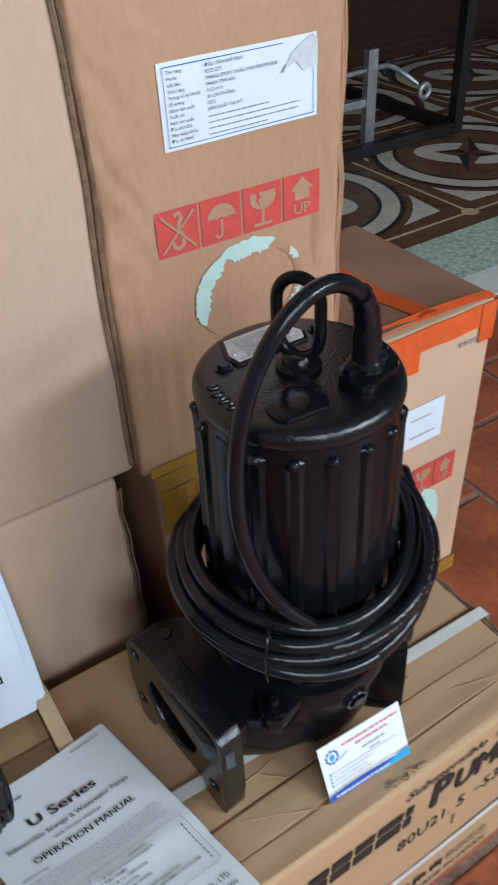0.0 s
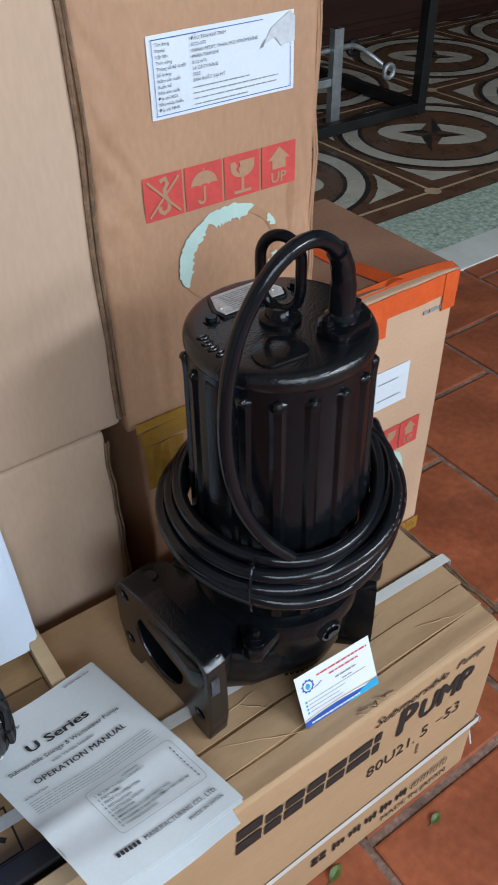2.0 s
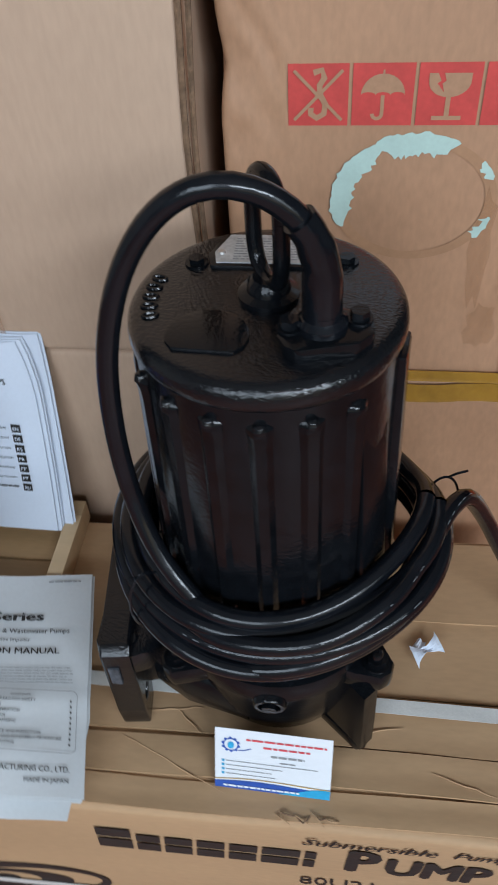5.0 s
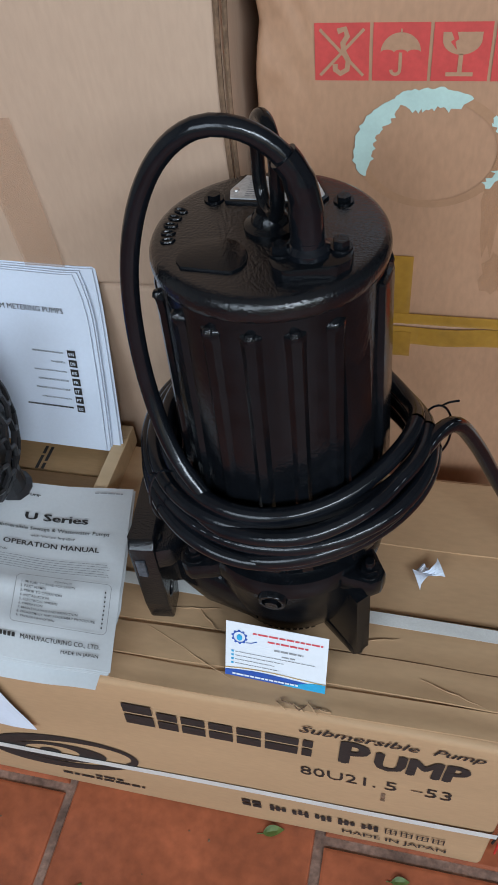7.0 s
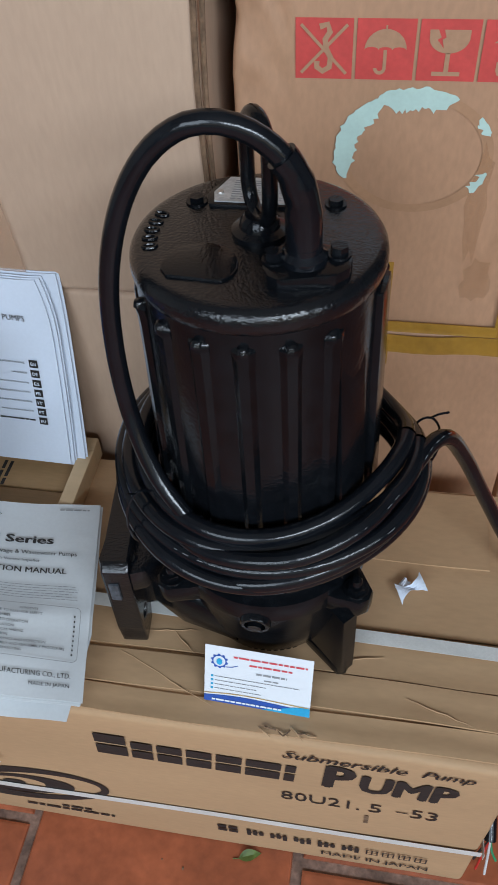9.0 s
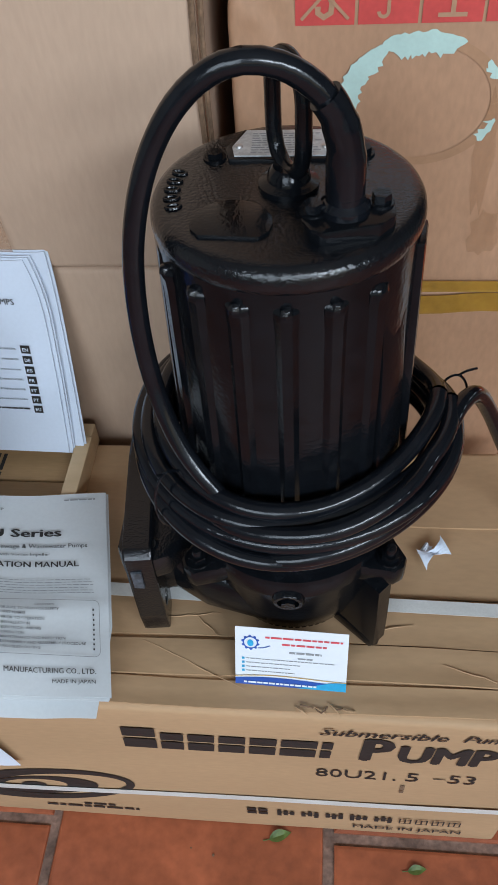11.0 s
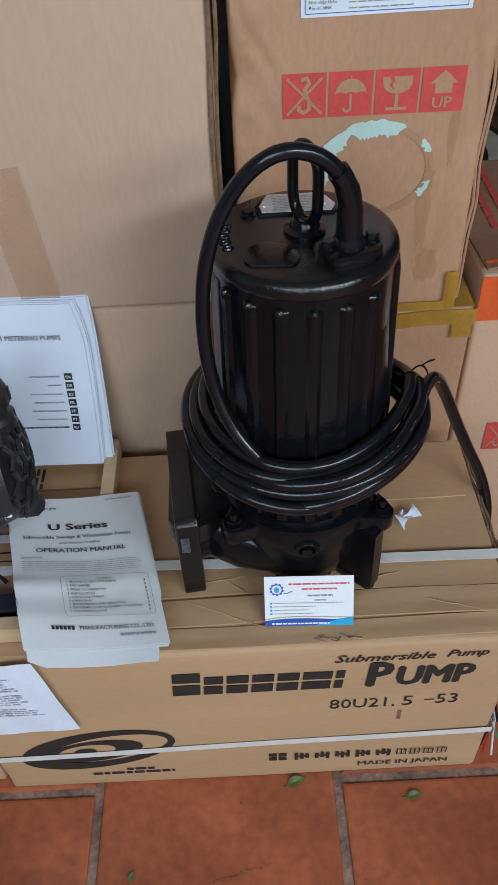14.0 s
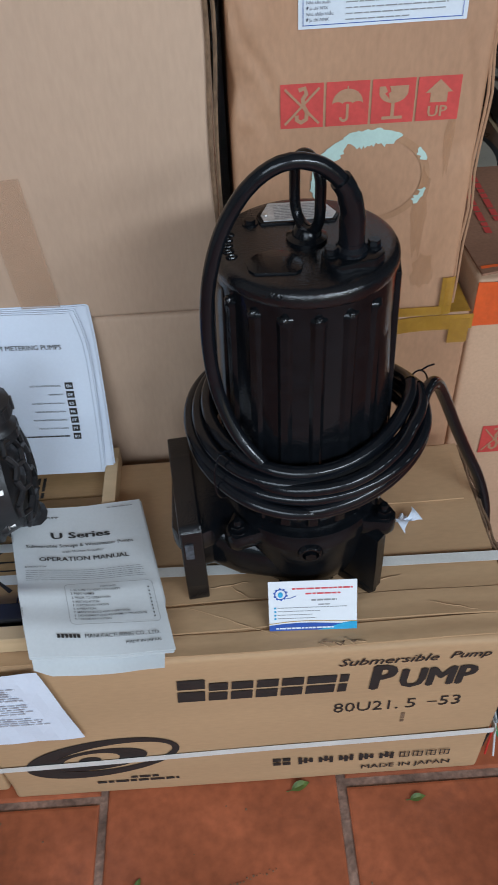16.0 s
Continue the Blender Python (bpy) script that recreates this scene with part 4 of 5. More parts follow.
    part("cable_sleeve", tube(smooth_line(arch, 0.004)[:14], lambda u: 0.0098 if u < 0.42 else 0.0090 if u < 0.72 else 0.0082, 20), RUBBER, p, "ringed rubber sleeve round the cable root", smooth=True)
    coils = ((0.0885, 0.231, 0.014, 0.010, 0.0), (0.0965, 0.221, 0.010, 0.010, 1.0), (0.1025, 0.207, 0.010, 0.006, 2.0), (0.1010, 0.193, 0.012, 0.010, 3.3), (0.0905, 0.204, 0.022, 0.008, 4.0), (0.0955, 0.184, 0.008, 0.004, 5.2), (0.1045, 0.198, 0.016, 0.004, 0.6))
    for r, z, c, b, ph in coils:
        pts = []
        for k in range(49):
            a = 2 * math.pi * k / 48
            rr = r + 0.0026 * math.sin(2 * a + ph) + 0.0014 * math.sin(3 * a + 2 * ph)
            wide = 1.02 + 0.09 * max(0.0, math.cos(a))
            sag = 0.040 * max(0.0, math.sin(a)) * max(0.0, math.cos(a)) + 0.006 * max(0.0, math.cos(a)) ** 2
            rise = -sag + b * math.cos(a) + c * (math.sin(a) + 0.5 * math.cos(a) ** 2) + 0.004 * math.sin(2 * a + ph)
            mean = 0.205 - sag + 0.007 * math.cos(a) + 0.013 * (math.sin(a) + 0.5 * math.cos(a) ** 2)
            tied = max(0.0, math.cos(a - radians(28))) ** 5
            rr += (0.096 + 0.55 * (r - 0.096) - rr) * tied
            pts.append((rr * math.cos(a) * wide, rr * math.sin(a), (z + rise) * (1 - 0.45 * tied) + mean * 0.45 * tied))
        if ph == 2.0:
            marked = pts
        part("cable_coil", tube(pts, 0.0064, 12, caps=False, step=0.01), RUBBER, p, "coil of black rubber cable", smooth=True)
    tail = [W(-0.275, 0.062, 0.528), W(-0.235, 0.037, 0.526), W(-0.180, 0.033, 0.535), W(-0.136, 0.060, 0.542), W(-0.110, 0.100, 0.546), W(-0.094, 0.132, 0.548), W(-0.079, 0.152, 0.538), W(-0.061, 0.169, 0.500), W(-0.041, 0.181, 0.452), W(-0.018, 0.190, 0.400), W(0.005, 0.193, 0.351), W(0.0205, 0.190, 0.300), W(0.0245, 0.176, 0.24), W(0.025, 0.140, 0.17), W(0.026, 0.070, 0.11), W(0.028, 0.024, 0.075)]
    def print_marks(line, first, last, lift, seed):
        """Worn white print along the cable, as short dashes."""
        rnd = random.Random(seed)
        path = smooth_line(line, 0.002)
        pieces, n = [], int(first * len(path))
        while n < last * len(path) - 4:
            count = rnd.choice((1, 2, 2, 3))
            run = []
            for q in path[n:n + count + 1]:
                out = Vector((q.x, q.y, 0)).normalized() * 0.75 + Vector((0, 0, 0.66))
                run.append(q + out.normalized() * lift)
            pieces.append(tube(run, 0.00022, 4))
            n += count + rnd.choice((1, 2, 3, 9))
        return join(*pieces)

    part("cable_tail", tube(tail, 0.0064, 12, step=0.008), RUBBER, p, "black rubber cable end hanging over the carton", smooth=True)
    part("cable_print", print_marks([Vector(q) for q in tail], 0.10, 0.36, 0.0065, 71), INK_GREY, p, "worn white print along the cable")
    part("cable_print", print_marks([Vector(q) for q in marked], 0.66, 0.90, 0.0065, 72), INK_GREY, p, "worn white print along the cable")
    for n, (mat, dx, dy, low) in enumerate(((WIRE_RED, -0.004, -0.010, 0.002), (WIRE_GREEN, 0.012, -0.008, 0.030), (WIRE_WHITE, 0.004, -0.016, 0.001), (INK, -0.008, -0.004, 0.003))):
        s = Vector((0.028, 0.024, 0.077))
        part("core_wire", tube([s - PUMP_AT, W(s.x + dx * 0.5, s.y + dy * 0.4, 0.05), W(s.x + dx, s.y + dy, low + 0.004 + 0.004 * n)], 0.0014, 8, step=0.01), mat, p, "bare-ended coloured core wire", smooth=True)
    # wire ties round the coil
    for a0, r, z in ((222, 0.104, 0.200), (14, 0.119, 0.196)):
        a = radians(a0)
        cx, cy = r * math.cos(a), r * math.sin(a)
        loop = [(cx + 0.013 * math.cos(t) * math.cos(a), cy + 0.013 * math.cos(t) * math.sin(a), z + 0.029 * math.sin(t)) for t in [2 * math.pi * k / 14 for k in range(15)]]
        tie = part("wire_tie", tube(loop, 0.0010, 6, step=0.006), RUBBER, p, "black wire tie", smooth=True)
        part("tie_end", tube([loop[3], (loop[3][0] * 1.04, loop[3][1] * 1.04 - 0.003, loop[3][2] + 0.006), (loop[3][0] * 1.07 + 0.004, loop[3][1] * 1.07, loop[3][2] + 0.005)], 0.0009, 6, step=0.004), RUBBER, tie)
    # lower flange with ears and bolts
    part("lower_flange", lathe([(0.05, 0.094), (0.078, 0.094), (0.0825, 0.097), (0.0825, 0.110), (0.0805, 0.115), (0.068, 0.119)], 64), BLACK_PAINT, p, smooth=True)
    for deg in (221, 325, 45, 140):
        ear = [(0.066, -0.026), (0.086, -0.017), (0.103, -0.009), (0.106, 0.0), (0.103, 0.009), (0.086, 0.017), (0.066, 0.026)]
        e = part("flange_ear", moved(slab(ear, 0.092, 0.112, 0.004), pose(0, 0, 0, 0, 0, deg)), BLACK_PAINT, p, smooth=True)
        stud = join(hex_bolt(0.0078, 0.007, 0.0100), lathe([(0.0042, 0), (0.0042, 0.013), (0.0036, 0.014), (0, 0.014)], 12))
        part("flange_bolt", moved(stud, pose(0.0925 * math.cos(radians(deg)), 0.0925 * math.sin(radians(deg)), 0.112)), BLACK_PAINT, e, smooth=True)
        under = hex_bolt(0.0078, 0.007)
        part("flange_nut", moved(under, pose(0.0925 * math.cos(radians(deg)), 0.0925 * math.sin(radians(deg)), 0.0852)), BLACK_PAINT, e, smooth=True)
    # round boss with a plug at the front of the casing
    boss = part("plug_boss", moved(lathe([(0.0125, -0.012), (0.0125, 0.006), (0.0110, 0.008), (0.0085, 0.008), (0.0085, 0.004), (0, 0.004)], 24), pose(0, -0.0775, 0.094, 96, 0, 0)), BLACK_PAINT, p, smooth=True)
    part("plug", moved(hex_bolt(0.0062, 0.006), pose(0, -0.0815, 0.0935, 96, 0, 0)), BLACK_PAINT, boss)
    # volute
    part("volute", lathe([(0, 0.003), (0.047, 0.003), (0.0565, 0.006), (0.066, 0.020), (0.0735, 0.046), (0.0765, 0.075), (0.0775, 0.094), (0.05, 0.095)], 64), BLACK_PAINT, p, "bowl-shaped pump casing", smooth=True)
    for k in range(11):
        a = radians(243 + 5.4 * k)
        part("raised_mark", moved(box(-0.0020, 0.0020, -0.0012, 0.002, 0, 0.0065, 0.0006), pose(0.0605 * math.cos(a), 0.0605 * math.sin(a), 0.0095, 0, 0, 243 + 5.4 * k - 270)), BLACK_PAINT, p, "raised cast mark", smooth=True)
    # discharge neck and flange on the long side
    neck = bmesh.new()
    rings = []
    for x, y0, y1, z0, z1 in ((-0.02, -0.070, 0.072, 0.018, 0.078), (-0.070, -0.058, 0.066, 0.016, 0.088), (-0.098, -0.042, 0.060, 0.016, 0.098), (-0.118, -0.046, 0.066, 0.014, 0.104)):
        cy, cz, ry, rz = (y0 + y1) / 2, (z0 + z1) / 2, (y1 - y0) / 2, (z1 - z0) / 2
        rings.append([neck.verts.new((x, cy + ry * math.copysign(abs(math.cos(t)) ** 0.6, math.cos(t)), cz + rz * math.copysign(abs(math.sin(t)) ** 0.6, math.sin(t)))) for t in [2 * math.pi * k / 28 for k in range(28)]])
    for a, b in zip(rings, rings[1:]):
        for k in range(28):
            neck.faces.new((a[k], a[(k + 1) % 28], b[(k + 1) % 28], b[k]))
    part("discharge_neck", neck, BLACK_PAINT, p, smooth=True)
    outline = [(-0.062, 0.0), (-0.036, 0.0), (-0.030, 0.018), (0.045, 0.018), (0.052, 0.0), (0.072, 0.0), (0.082, 0.05), (0.080, 0.104), (0.066, 0.122), (0.030, 0.128), (-0.030, 0.124), (-0.060, 0.121), (-0.066, 0.116), (-0.066, 0.03)]
    plate = bmesh.new()
    hole = [(0.010 + 0.036 * math.cos(2 * math.pi * k / 32), 0.068 + 0.036 * math.sin(2 * math.pi * k / 32)) for k in range(32)]
    small = [[(y + 0.0065 * math.cos(2 * math.pi * k / 12), z + 0.0065 * math.sin(2 * math.pi * k / 12)) for k in range(12)] for y, z in ((-0.048, 0.100), (0.062, 0.105), (-0.050, 0.034), (0.064, 0.036))]
    face = polygon(outline, [hole, *small])
    made = bmesh.ops.extrude_face_region(face, geom=face.faces[:])
    for v in made["geom"]:
        if isinstance(v, bmesh.types.BMVert):
            v.co.z = 0.023
    bmesh.ops.recalc_face_normals(face, faces=face.faces)
    sharp = [e for e in face.edges if len(e.link_faces) == 2 and e.calc_face_angle(0.0) > 0.5]
    bmesh.ops.bevel(face, geom=sharp, offset=0.0022, segments=2, affect="EDGES", profile=0.6)
    flange = part("discharge_flange", moved(face, Matrix.Translation((-0.1115, 0, 0)) @ pose(0, 0, 0, 0, 0, 6) @ Matrix(((0, 0, -1, 0), (1, 0, 0, 0), (0, 1, 0, 0), (0, 0, 0, 1)))), BLACK_CAST, p, "bolted discharge flange that also stands as a foot")
    part("paint_chip", box(-0.1235, -0.1150, -0.0688, -0.0665, 0.078, 0.100, 0.0006), PAINT_CHIP, flange, "worn grey corner where paint has chipped")
    cap = [(-0.136, -0.050), (-0.130, -0.062), (-0.112, -0.066), (-0.094, -0.058), (-0.086, -0.046), (-0.056, -0.030), (-0.056, 0.040), (-0.080, 0.060), (-0.090, 0.074), (-0.108, 0.080), (-0.128, 0.076), (-0.138, 0.062)]
    bridge = part("flange_bridge", slab(cap, 0.084, 0.110, 0.005), BLACK_CAST, flange, "flat top of the discharge casting", smooth=True)
    for x, y in ((-0.1115, -0.0475), (-0.110, 0.062)):
        # no hole is cut: a black disc paints the shade inside it
        part("bolt_hole", moved(lathe([(0.0066, 0), (0.0066, 0.0005), (0, 0.0005)], 20), pose(x, y, 0.1101)), INK, bridge, "black disc painted for the dark inside a round bolt hole")
        part("hole_rim", moved(lathe([(0.0066, 0), (0.0068, 0.0010), (0.0080, 0.0008), (0.0088, 0)], 20), pose(x, y, 0.1100)), BLACK_PAINT, bridge, smooth=True)
    # feet
    for deg in (317, 60):
        foot = part("foot", moved(slab([(0.056, -0.008), (0.097, -0.007), (0.101, 0.0), (0.097, 0.010), (0.056, 0.011)], 0.0, 0.012, 0.002), pose(0, 0, 0, 0, 0, deg)), BLACK_PAINT, p, smooth=True)
        fin = bmesh.new()
        pts = [(0.050, 0.008), (0.101, 0.008), (0.101, 0.045), (0.100, 0.092), (0.066, 0.094)]
        a = [fin.verts.new((x, -0.0065, z)) for x, z in pts]
        b = [fin.verts.new((x, 0.0075, z)) for x, z in pts]
        fin.faces.new(a)
        fin.faces.new(b[::-1])
        for n in range(5):
            fin.faces.new((a[n], b[n], b[(n + 1) % 5], a[(n + 1) % 5]))
        part("foot_web", moved(fin, pose(0, 0, 0, 0, 0, deg)), BLACK_PAINT, foot)
    return p


submersible_pump()

# ---- small things on the carton ----
def laid(data, shape, w, h, lift=0.0018):
    """Drapes a flat drawing over a shaped sheet."""
    verts = data.verts if isinstance(data, bmesh.types.BMesh) else data.vertices
    for v in verts:
        v.co += shape(v.co.x / w, v.co.y / h) + Vector((0, 0, lift))
    return data


def business_card():
    c = thing("business_card", "white business card with a blue wave, leaning on the pump", "card", (-0.2545, 0.0250, BOX_H + 0.0040))
    w, h = 0.091, 0.0585
    lean = pose(0, 0, 0, 66, 0, -2.0)
    sheet = part("card_sheet", grid_sheet(w, h, 2, 2), CARD_GLOSS, c, at=lean)

    def ink(bm, mat, x=0.0, y=0.0, lift=0.0004):
        part("print", bm, mat, sheet, at=Matrix.Translation((x, y, lift)))

    wave = [(0, 0), (w, 0), (w, 0.0065)] + [(w * (1 - k / 16), 0.0065 + 0.0035 * math.sin(math.pi * 1.1 * k / 16) * (k / 16) + 0.001 * k / 16) for k in range(1, 17)]
    ink(polygon(wave), INK_BLUE)
    ink(polygon([(w * 0.55, 0), (w, 0), (w, 0.010), (w * 0.84, 0.0075), (w * 0.68, 0.003)]), INK_CYAN, lift=0.0006)
    ink(stroke([(w * k / 12, 0.0095 + 0.0035 * math.sin(1.1 * math.pi * (1 - k / 12)) * (1 - k / 12)) for k in range(13)], 0.0007), INK_GOLD, lift=0.0008)
    gear = []
    for k in range(40):
        r = 0.0062 if k % 4 < 2 else 0.0075
        gear.append((r * math.cos(2 * math.pi * k / 40), r * math.sin(2 * math.pi * k / 40)))
    ink(polygon(gear, [ellipse(0, 0, 0.0052, 0.0052, 0, 24)]), INK_BLUE, 0.0125, 0.0435)
    ink(polygon(ellipse(0, -0.0005, 0.0026, 0.0034, 0, 16)), INK_CYAN, 0.0125, 0.0435)
    ink(stroke([(0, 0), (0.005, 0.0006), (0.010, 0.003)], 0.0008), INK_BLUE, 0.0185, 0.0385)
    ink(word_bars(0.062, 0.0028, 1, 101, 0, 0.35), INK_CARD_RED, 0.0245, 0.0515)
    ink(word_bars(0.036, 0.0028, 1, 102, 0, 0.35), INK_CARD_RED, 0.038, 0.0455)
    ink(word_bars(0.026, 0.0026, 1, 103, 0, 0.25), INK_GREY, 0.044, 0.0375)
    ink(word_bars(0.012, 0.0022, 1, 104, 0, 0.4), INK_GREY, 0.051, 0.032)
    for n in range(4):
        ink(word_bars((0.072, 0.044, 0.036, 0.040)[n], 0.0015, 1, 105 + n, 0, 0.5), INK_GREY, 0.009, 0.0285 - 0.0042 * n)
        ink(bars([(0, 0, 0.0022, 0.0022)]), INK_CYAN, 0.0055, 0.0262 - 0.0042 * n)
    ink(word_bars(0.060, 0.0022, 1, 111, 0, 0.2), CARD_GLOSS, 0.007, 0.0045, 0.001)


business_card()


def operation_manual():
    w, h = 0.150, 0.2105
    m = thing("operation_manual", "grey stapled operation manual lying over the carton edge", "booklet", (-0.44, 0.08, 0.35))
    tr, br, bl, tl = (Vector(q) - Vector((-0.44, 0.08, 0.35)) for q in ((-0.396, 0.201, 0.344), (-0.3495, -0.004, 0.347), (-0.490, -0.012, 0.374), (-0.539, 0.173, 0.371)))
    turn = Matrix.Identity(4)

    def shape(u, v):
        flat = (bl * (1 - u) + br * u) * (1 - v) + (tl * (1 - u) + tr * u) * v
        sag = -0.004 * math.sin(math.pi * min(max(u, 0), 1)) ** 2
        fold = 0.005 * math.exp(-((v - 0.36 - 0.03 * u) / 0.05) ** 2) * (1 - 0.7 * u)
        curl = -0.010 * max(0.0, 0.16 - v) / 0.16 * (1.1 - u)
        return flat - Vector((w * u, h * v, 0)) + Vector((0, 0, sag + fold + curl + 0.0010 * noise.noise(Vector((u * 4, v * 5, 2)))))

    def under(u, v):
        low = max(0.0, 0.3 - v) / 0.3
        return shape(u, v) + Vector((0.002 - 0.014 * u * low, -0.013 * low * (1 - 0.55 * max(0.0, 0.14 - u) / 0.14), -0.0028 - 0.008 * low - 0.004 * (1 - u) * low))

    for n in range(3):
        part("page", grid_sheet(w, h, 20, 26, lambda u, v, k=n: shape(u, v) + (under(u, v) - shape(u, v)) * (0.12 + 0.06 * k if k < 2 else 1.0)), PAPER_GREY, m, smooth=True, at=turn)
    cover = part("cover", grid_sheet(w, h, 24, 30, shape, 0.0006), PAPER_GREY, m, "grey front cover with black print", smooth=True, at=turn)

    def ink(data, x, y, mat=INK, label=""):
        moved_data = data
        moved_data.transform(Matrix.Translation((x, y, 0)))
        part("printed_text", laid(moved_data, shape, w, h), mat, cover, label)

    ink(fitted_text("U Series", 0.066, 0.0092, bold=0.035), 0.042, 0.158)
    ink(fitted_text("Submersible Sewage & Wastewater Pumps", 0.118, 0.0047, bold=0.012), 0.014, 0.1445)
    ink(fitted_text("with Vortex Impeller", 0.046, 0.0032, bold=0.006), 0.051, 0.1360)
    ink(fitted_text("OPERATION MANUAL", 0.098, 0.0060, bold=0.022), 0.026, 0.1235)
    ink(fitted_text("INTRODUCTION", 0.022, 0.0022, bold=0.01), 0.010, 0.1140)
    ink(word_bars(0.128, 0.017, 6, 120, 0.06, 0.78), 0.010, 0.1120, INK_GREY)
    ink(fitted_text("CONTENTS", 0.017, 0.0022, bold=0.008), 0.085, 0.0815)
    rows = ("BE SURE TO READ FOR SAFETY", "PART NAMES", "PRIOR TO OPERATION", "INSTALLATION", "ELECTRICAL WIRING", "OPERATION", "MAINTENANCE AND INSPECTION", "DISASSEMBLY AND REASSEMBLY PROCEDURE", "TROUBLESHOOTING")
    for n, words in enumerate(rows):
        ink(text_mesh("%d. %s" % (n + 1, words), 0.0036, thick=0, bold=0.00003), 0.053, 0.0768 - 0.0046 * n)
        ink(bars([(0, 0, 0.0014, 0.0018)]), 0.136, 0.0768 - 0.0046 * n)
    corner = lambda cx, cy, a: [(cx + 0.005 * math.cos(radians(a + 15 * k)), cy + 0.005 * math.sin(radians(a + 15 * k))) for k in range(7)]
    line = corner(0.137, 0.082, 0) + corner(0.053, 0.082, 90) + corner(0.053, 0.039, 180) + corner(0.137, 0.039, 270)
    ink(stroke(line + [line[0]], 0.0005), 0, 0, INK_GREY)
    ink(bars([(0.004 * n, 0, 0.004 * n + 0.0030, 0.0042) for n in range(6)]), 0.032, 0.0188, INK, "maker's name as plain bars")
    ink(fitted_text("MANUFACTURING CO., LTD.", 0.078, 0.0045, bold=0.014), 0.060, 0.0188)
    ink(fitted_text("MADE IN JAPAN", 0.037, 0.0032, bold=0.01), 0.1005, 0.0105)
    ink(bars([(0.0032 * n, 0, 0.0032 * n + 0.0024, 0.0030) for n in range(6)]), 0.020, 0.1900, INK, "maker's name as plain bars")
    ink(fitted_text("PUMP", 0.013, 0.0032, bold=0.016), 0.0405, 0.1900)
    ink(word_bars(0.030, 0.0026, 1, 132, 0, 0.4), 0.110, 0.2035, INK_GREY)
    for y in (0.05, 0.16):
        part("staple", laid(moved(tube([(0.0015, y - 0.006, 0.0006), (0.0015, y + 0.006, 0.0006)], 0.0004, 6), Matrix.Identity(4)), shape, w, h), STEEL, cover)


operation_manual()


def metering_booklets():
    w, h = 0.146, 0.2095
    m = thing("instruction_booklets", "stack of white metering pump manuals leaning on cartons", "booklet", (-0.580, 0.252, BOX_H + 0.0290))
    lean = pose(0, 0, 0, 78, -1.5, 0)
    for n in range(5):
        def bend(u, v, k=n):
            return Vector((0.0042 * k * (0.75 - 0.1 * (1 - v)) + 0.001 * math.sin(k * 2.4), 0.003 * k * v - 0.002 * k, -0.0026 * k + 0.004 * u * u * math.sin(2.2 * v) * (1 if k < 3 else 0.4) - 0.003 * max(0.0, u - 0.9) * 10 * v)) + Vector((-0.010 * u * (1 - v) ** 2 * (1 if k < 3 else 0.55) - (0.009 if k < 3 else 0.002) * max(0.0, v - 0.72) ** 2 * 12.7 * u ** 3, -0.006 * u, 0))
        page = part("booklet", grid_sheet(w, h, 14, 16, bend, 0.0010), PAPER, m, "white stapled booklet", smooth=True, at=lean)
        if n == 0:
            cover, shape = page, bend

    def ink(data, x, y, mat=INK, parent=None, lift=0.0011):
        data.transform(Matrix.Translation((x, y, 0)))
        return part("printed_text", laid(data, shape, w, h, lift), mat, cover)

    ink(fitted_text("DIAPHRAGM METERING PUMPS", 0.110, 0.0058, bold=0.01), 0.012, 0.168)
    rows = (("INSTALLATION MANUAL", 0.036, "EN"), ("HANDBUCH", 0.016, "DE"), ("MANUAL DE INSTALACIÓN", 0.038, "ES"), ("MANUEL D'INSTALLATION", 0.036, "FR"), ("MANUALE D'INSTALLAZIONE", 0.040, "IT"), ("MANUAL DE INSTALAÇÃO", 0.036, "PT"), ("", 0.056, "RU"))
    for n, (words, width, code) in enumerate(rows):
        y = 0.1195 - 0.0113 * n
        if words:
            ink(fitted_text(words, width, 0.0021, bold=0.01), 0.1125 - width, y + 0.002)
        else:
            ink(word_bars(width, 0.0024, 1, 140, 0, 0.2), 0.1125 - width, y + 0.0044)
        ink(bars([(0, 0, 0.0092, 0.0086)]), 0.117, y - 0.0015)
        ink(fitted_text(code, 0.0056, 0.0035, bold=0.02), 0.1188, y + 0.0010, PAPER, None, 0.0016)


metering_booklets()


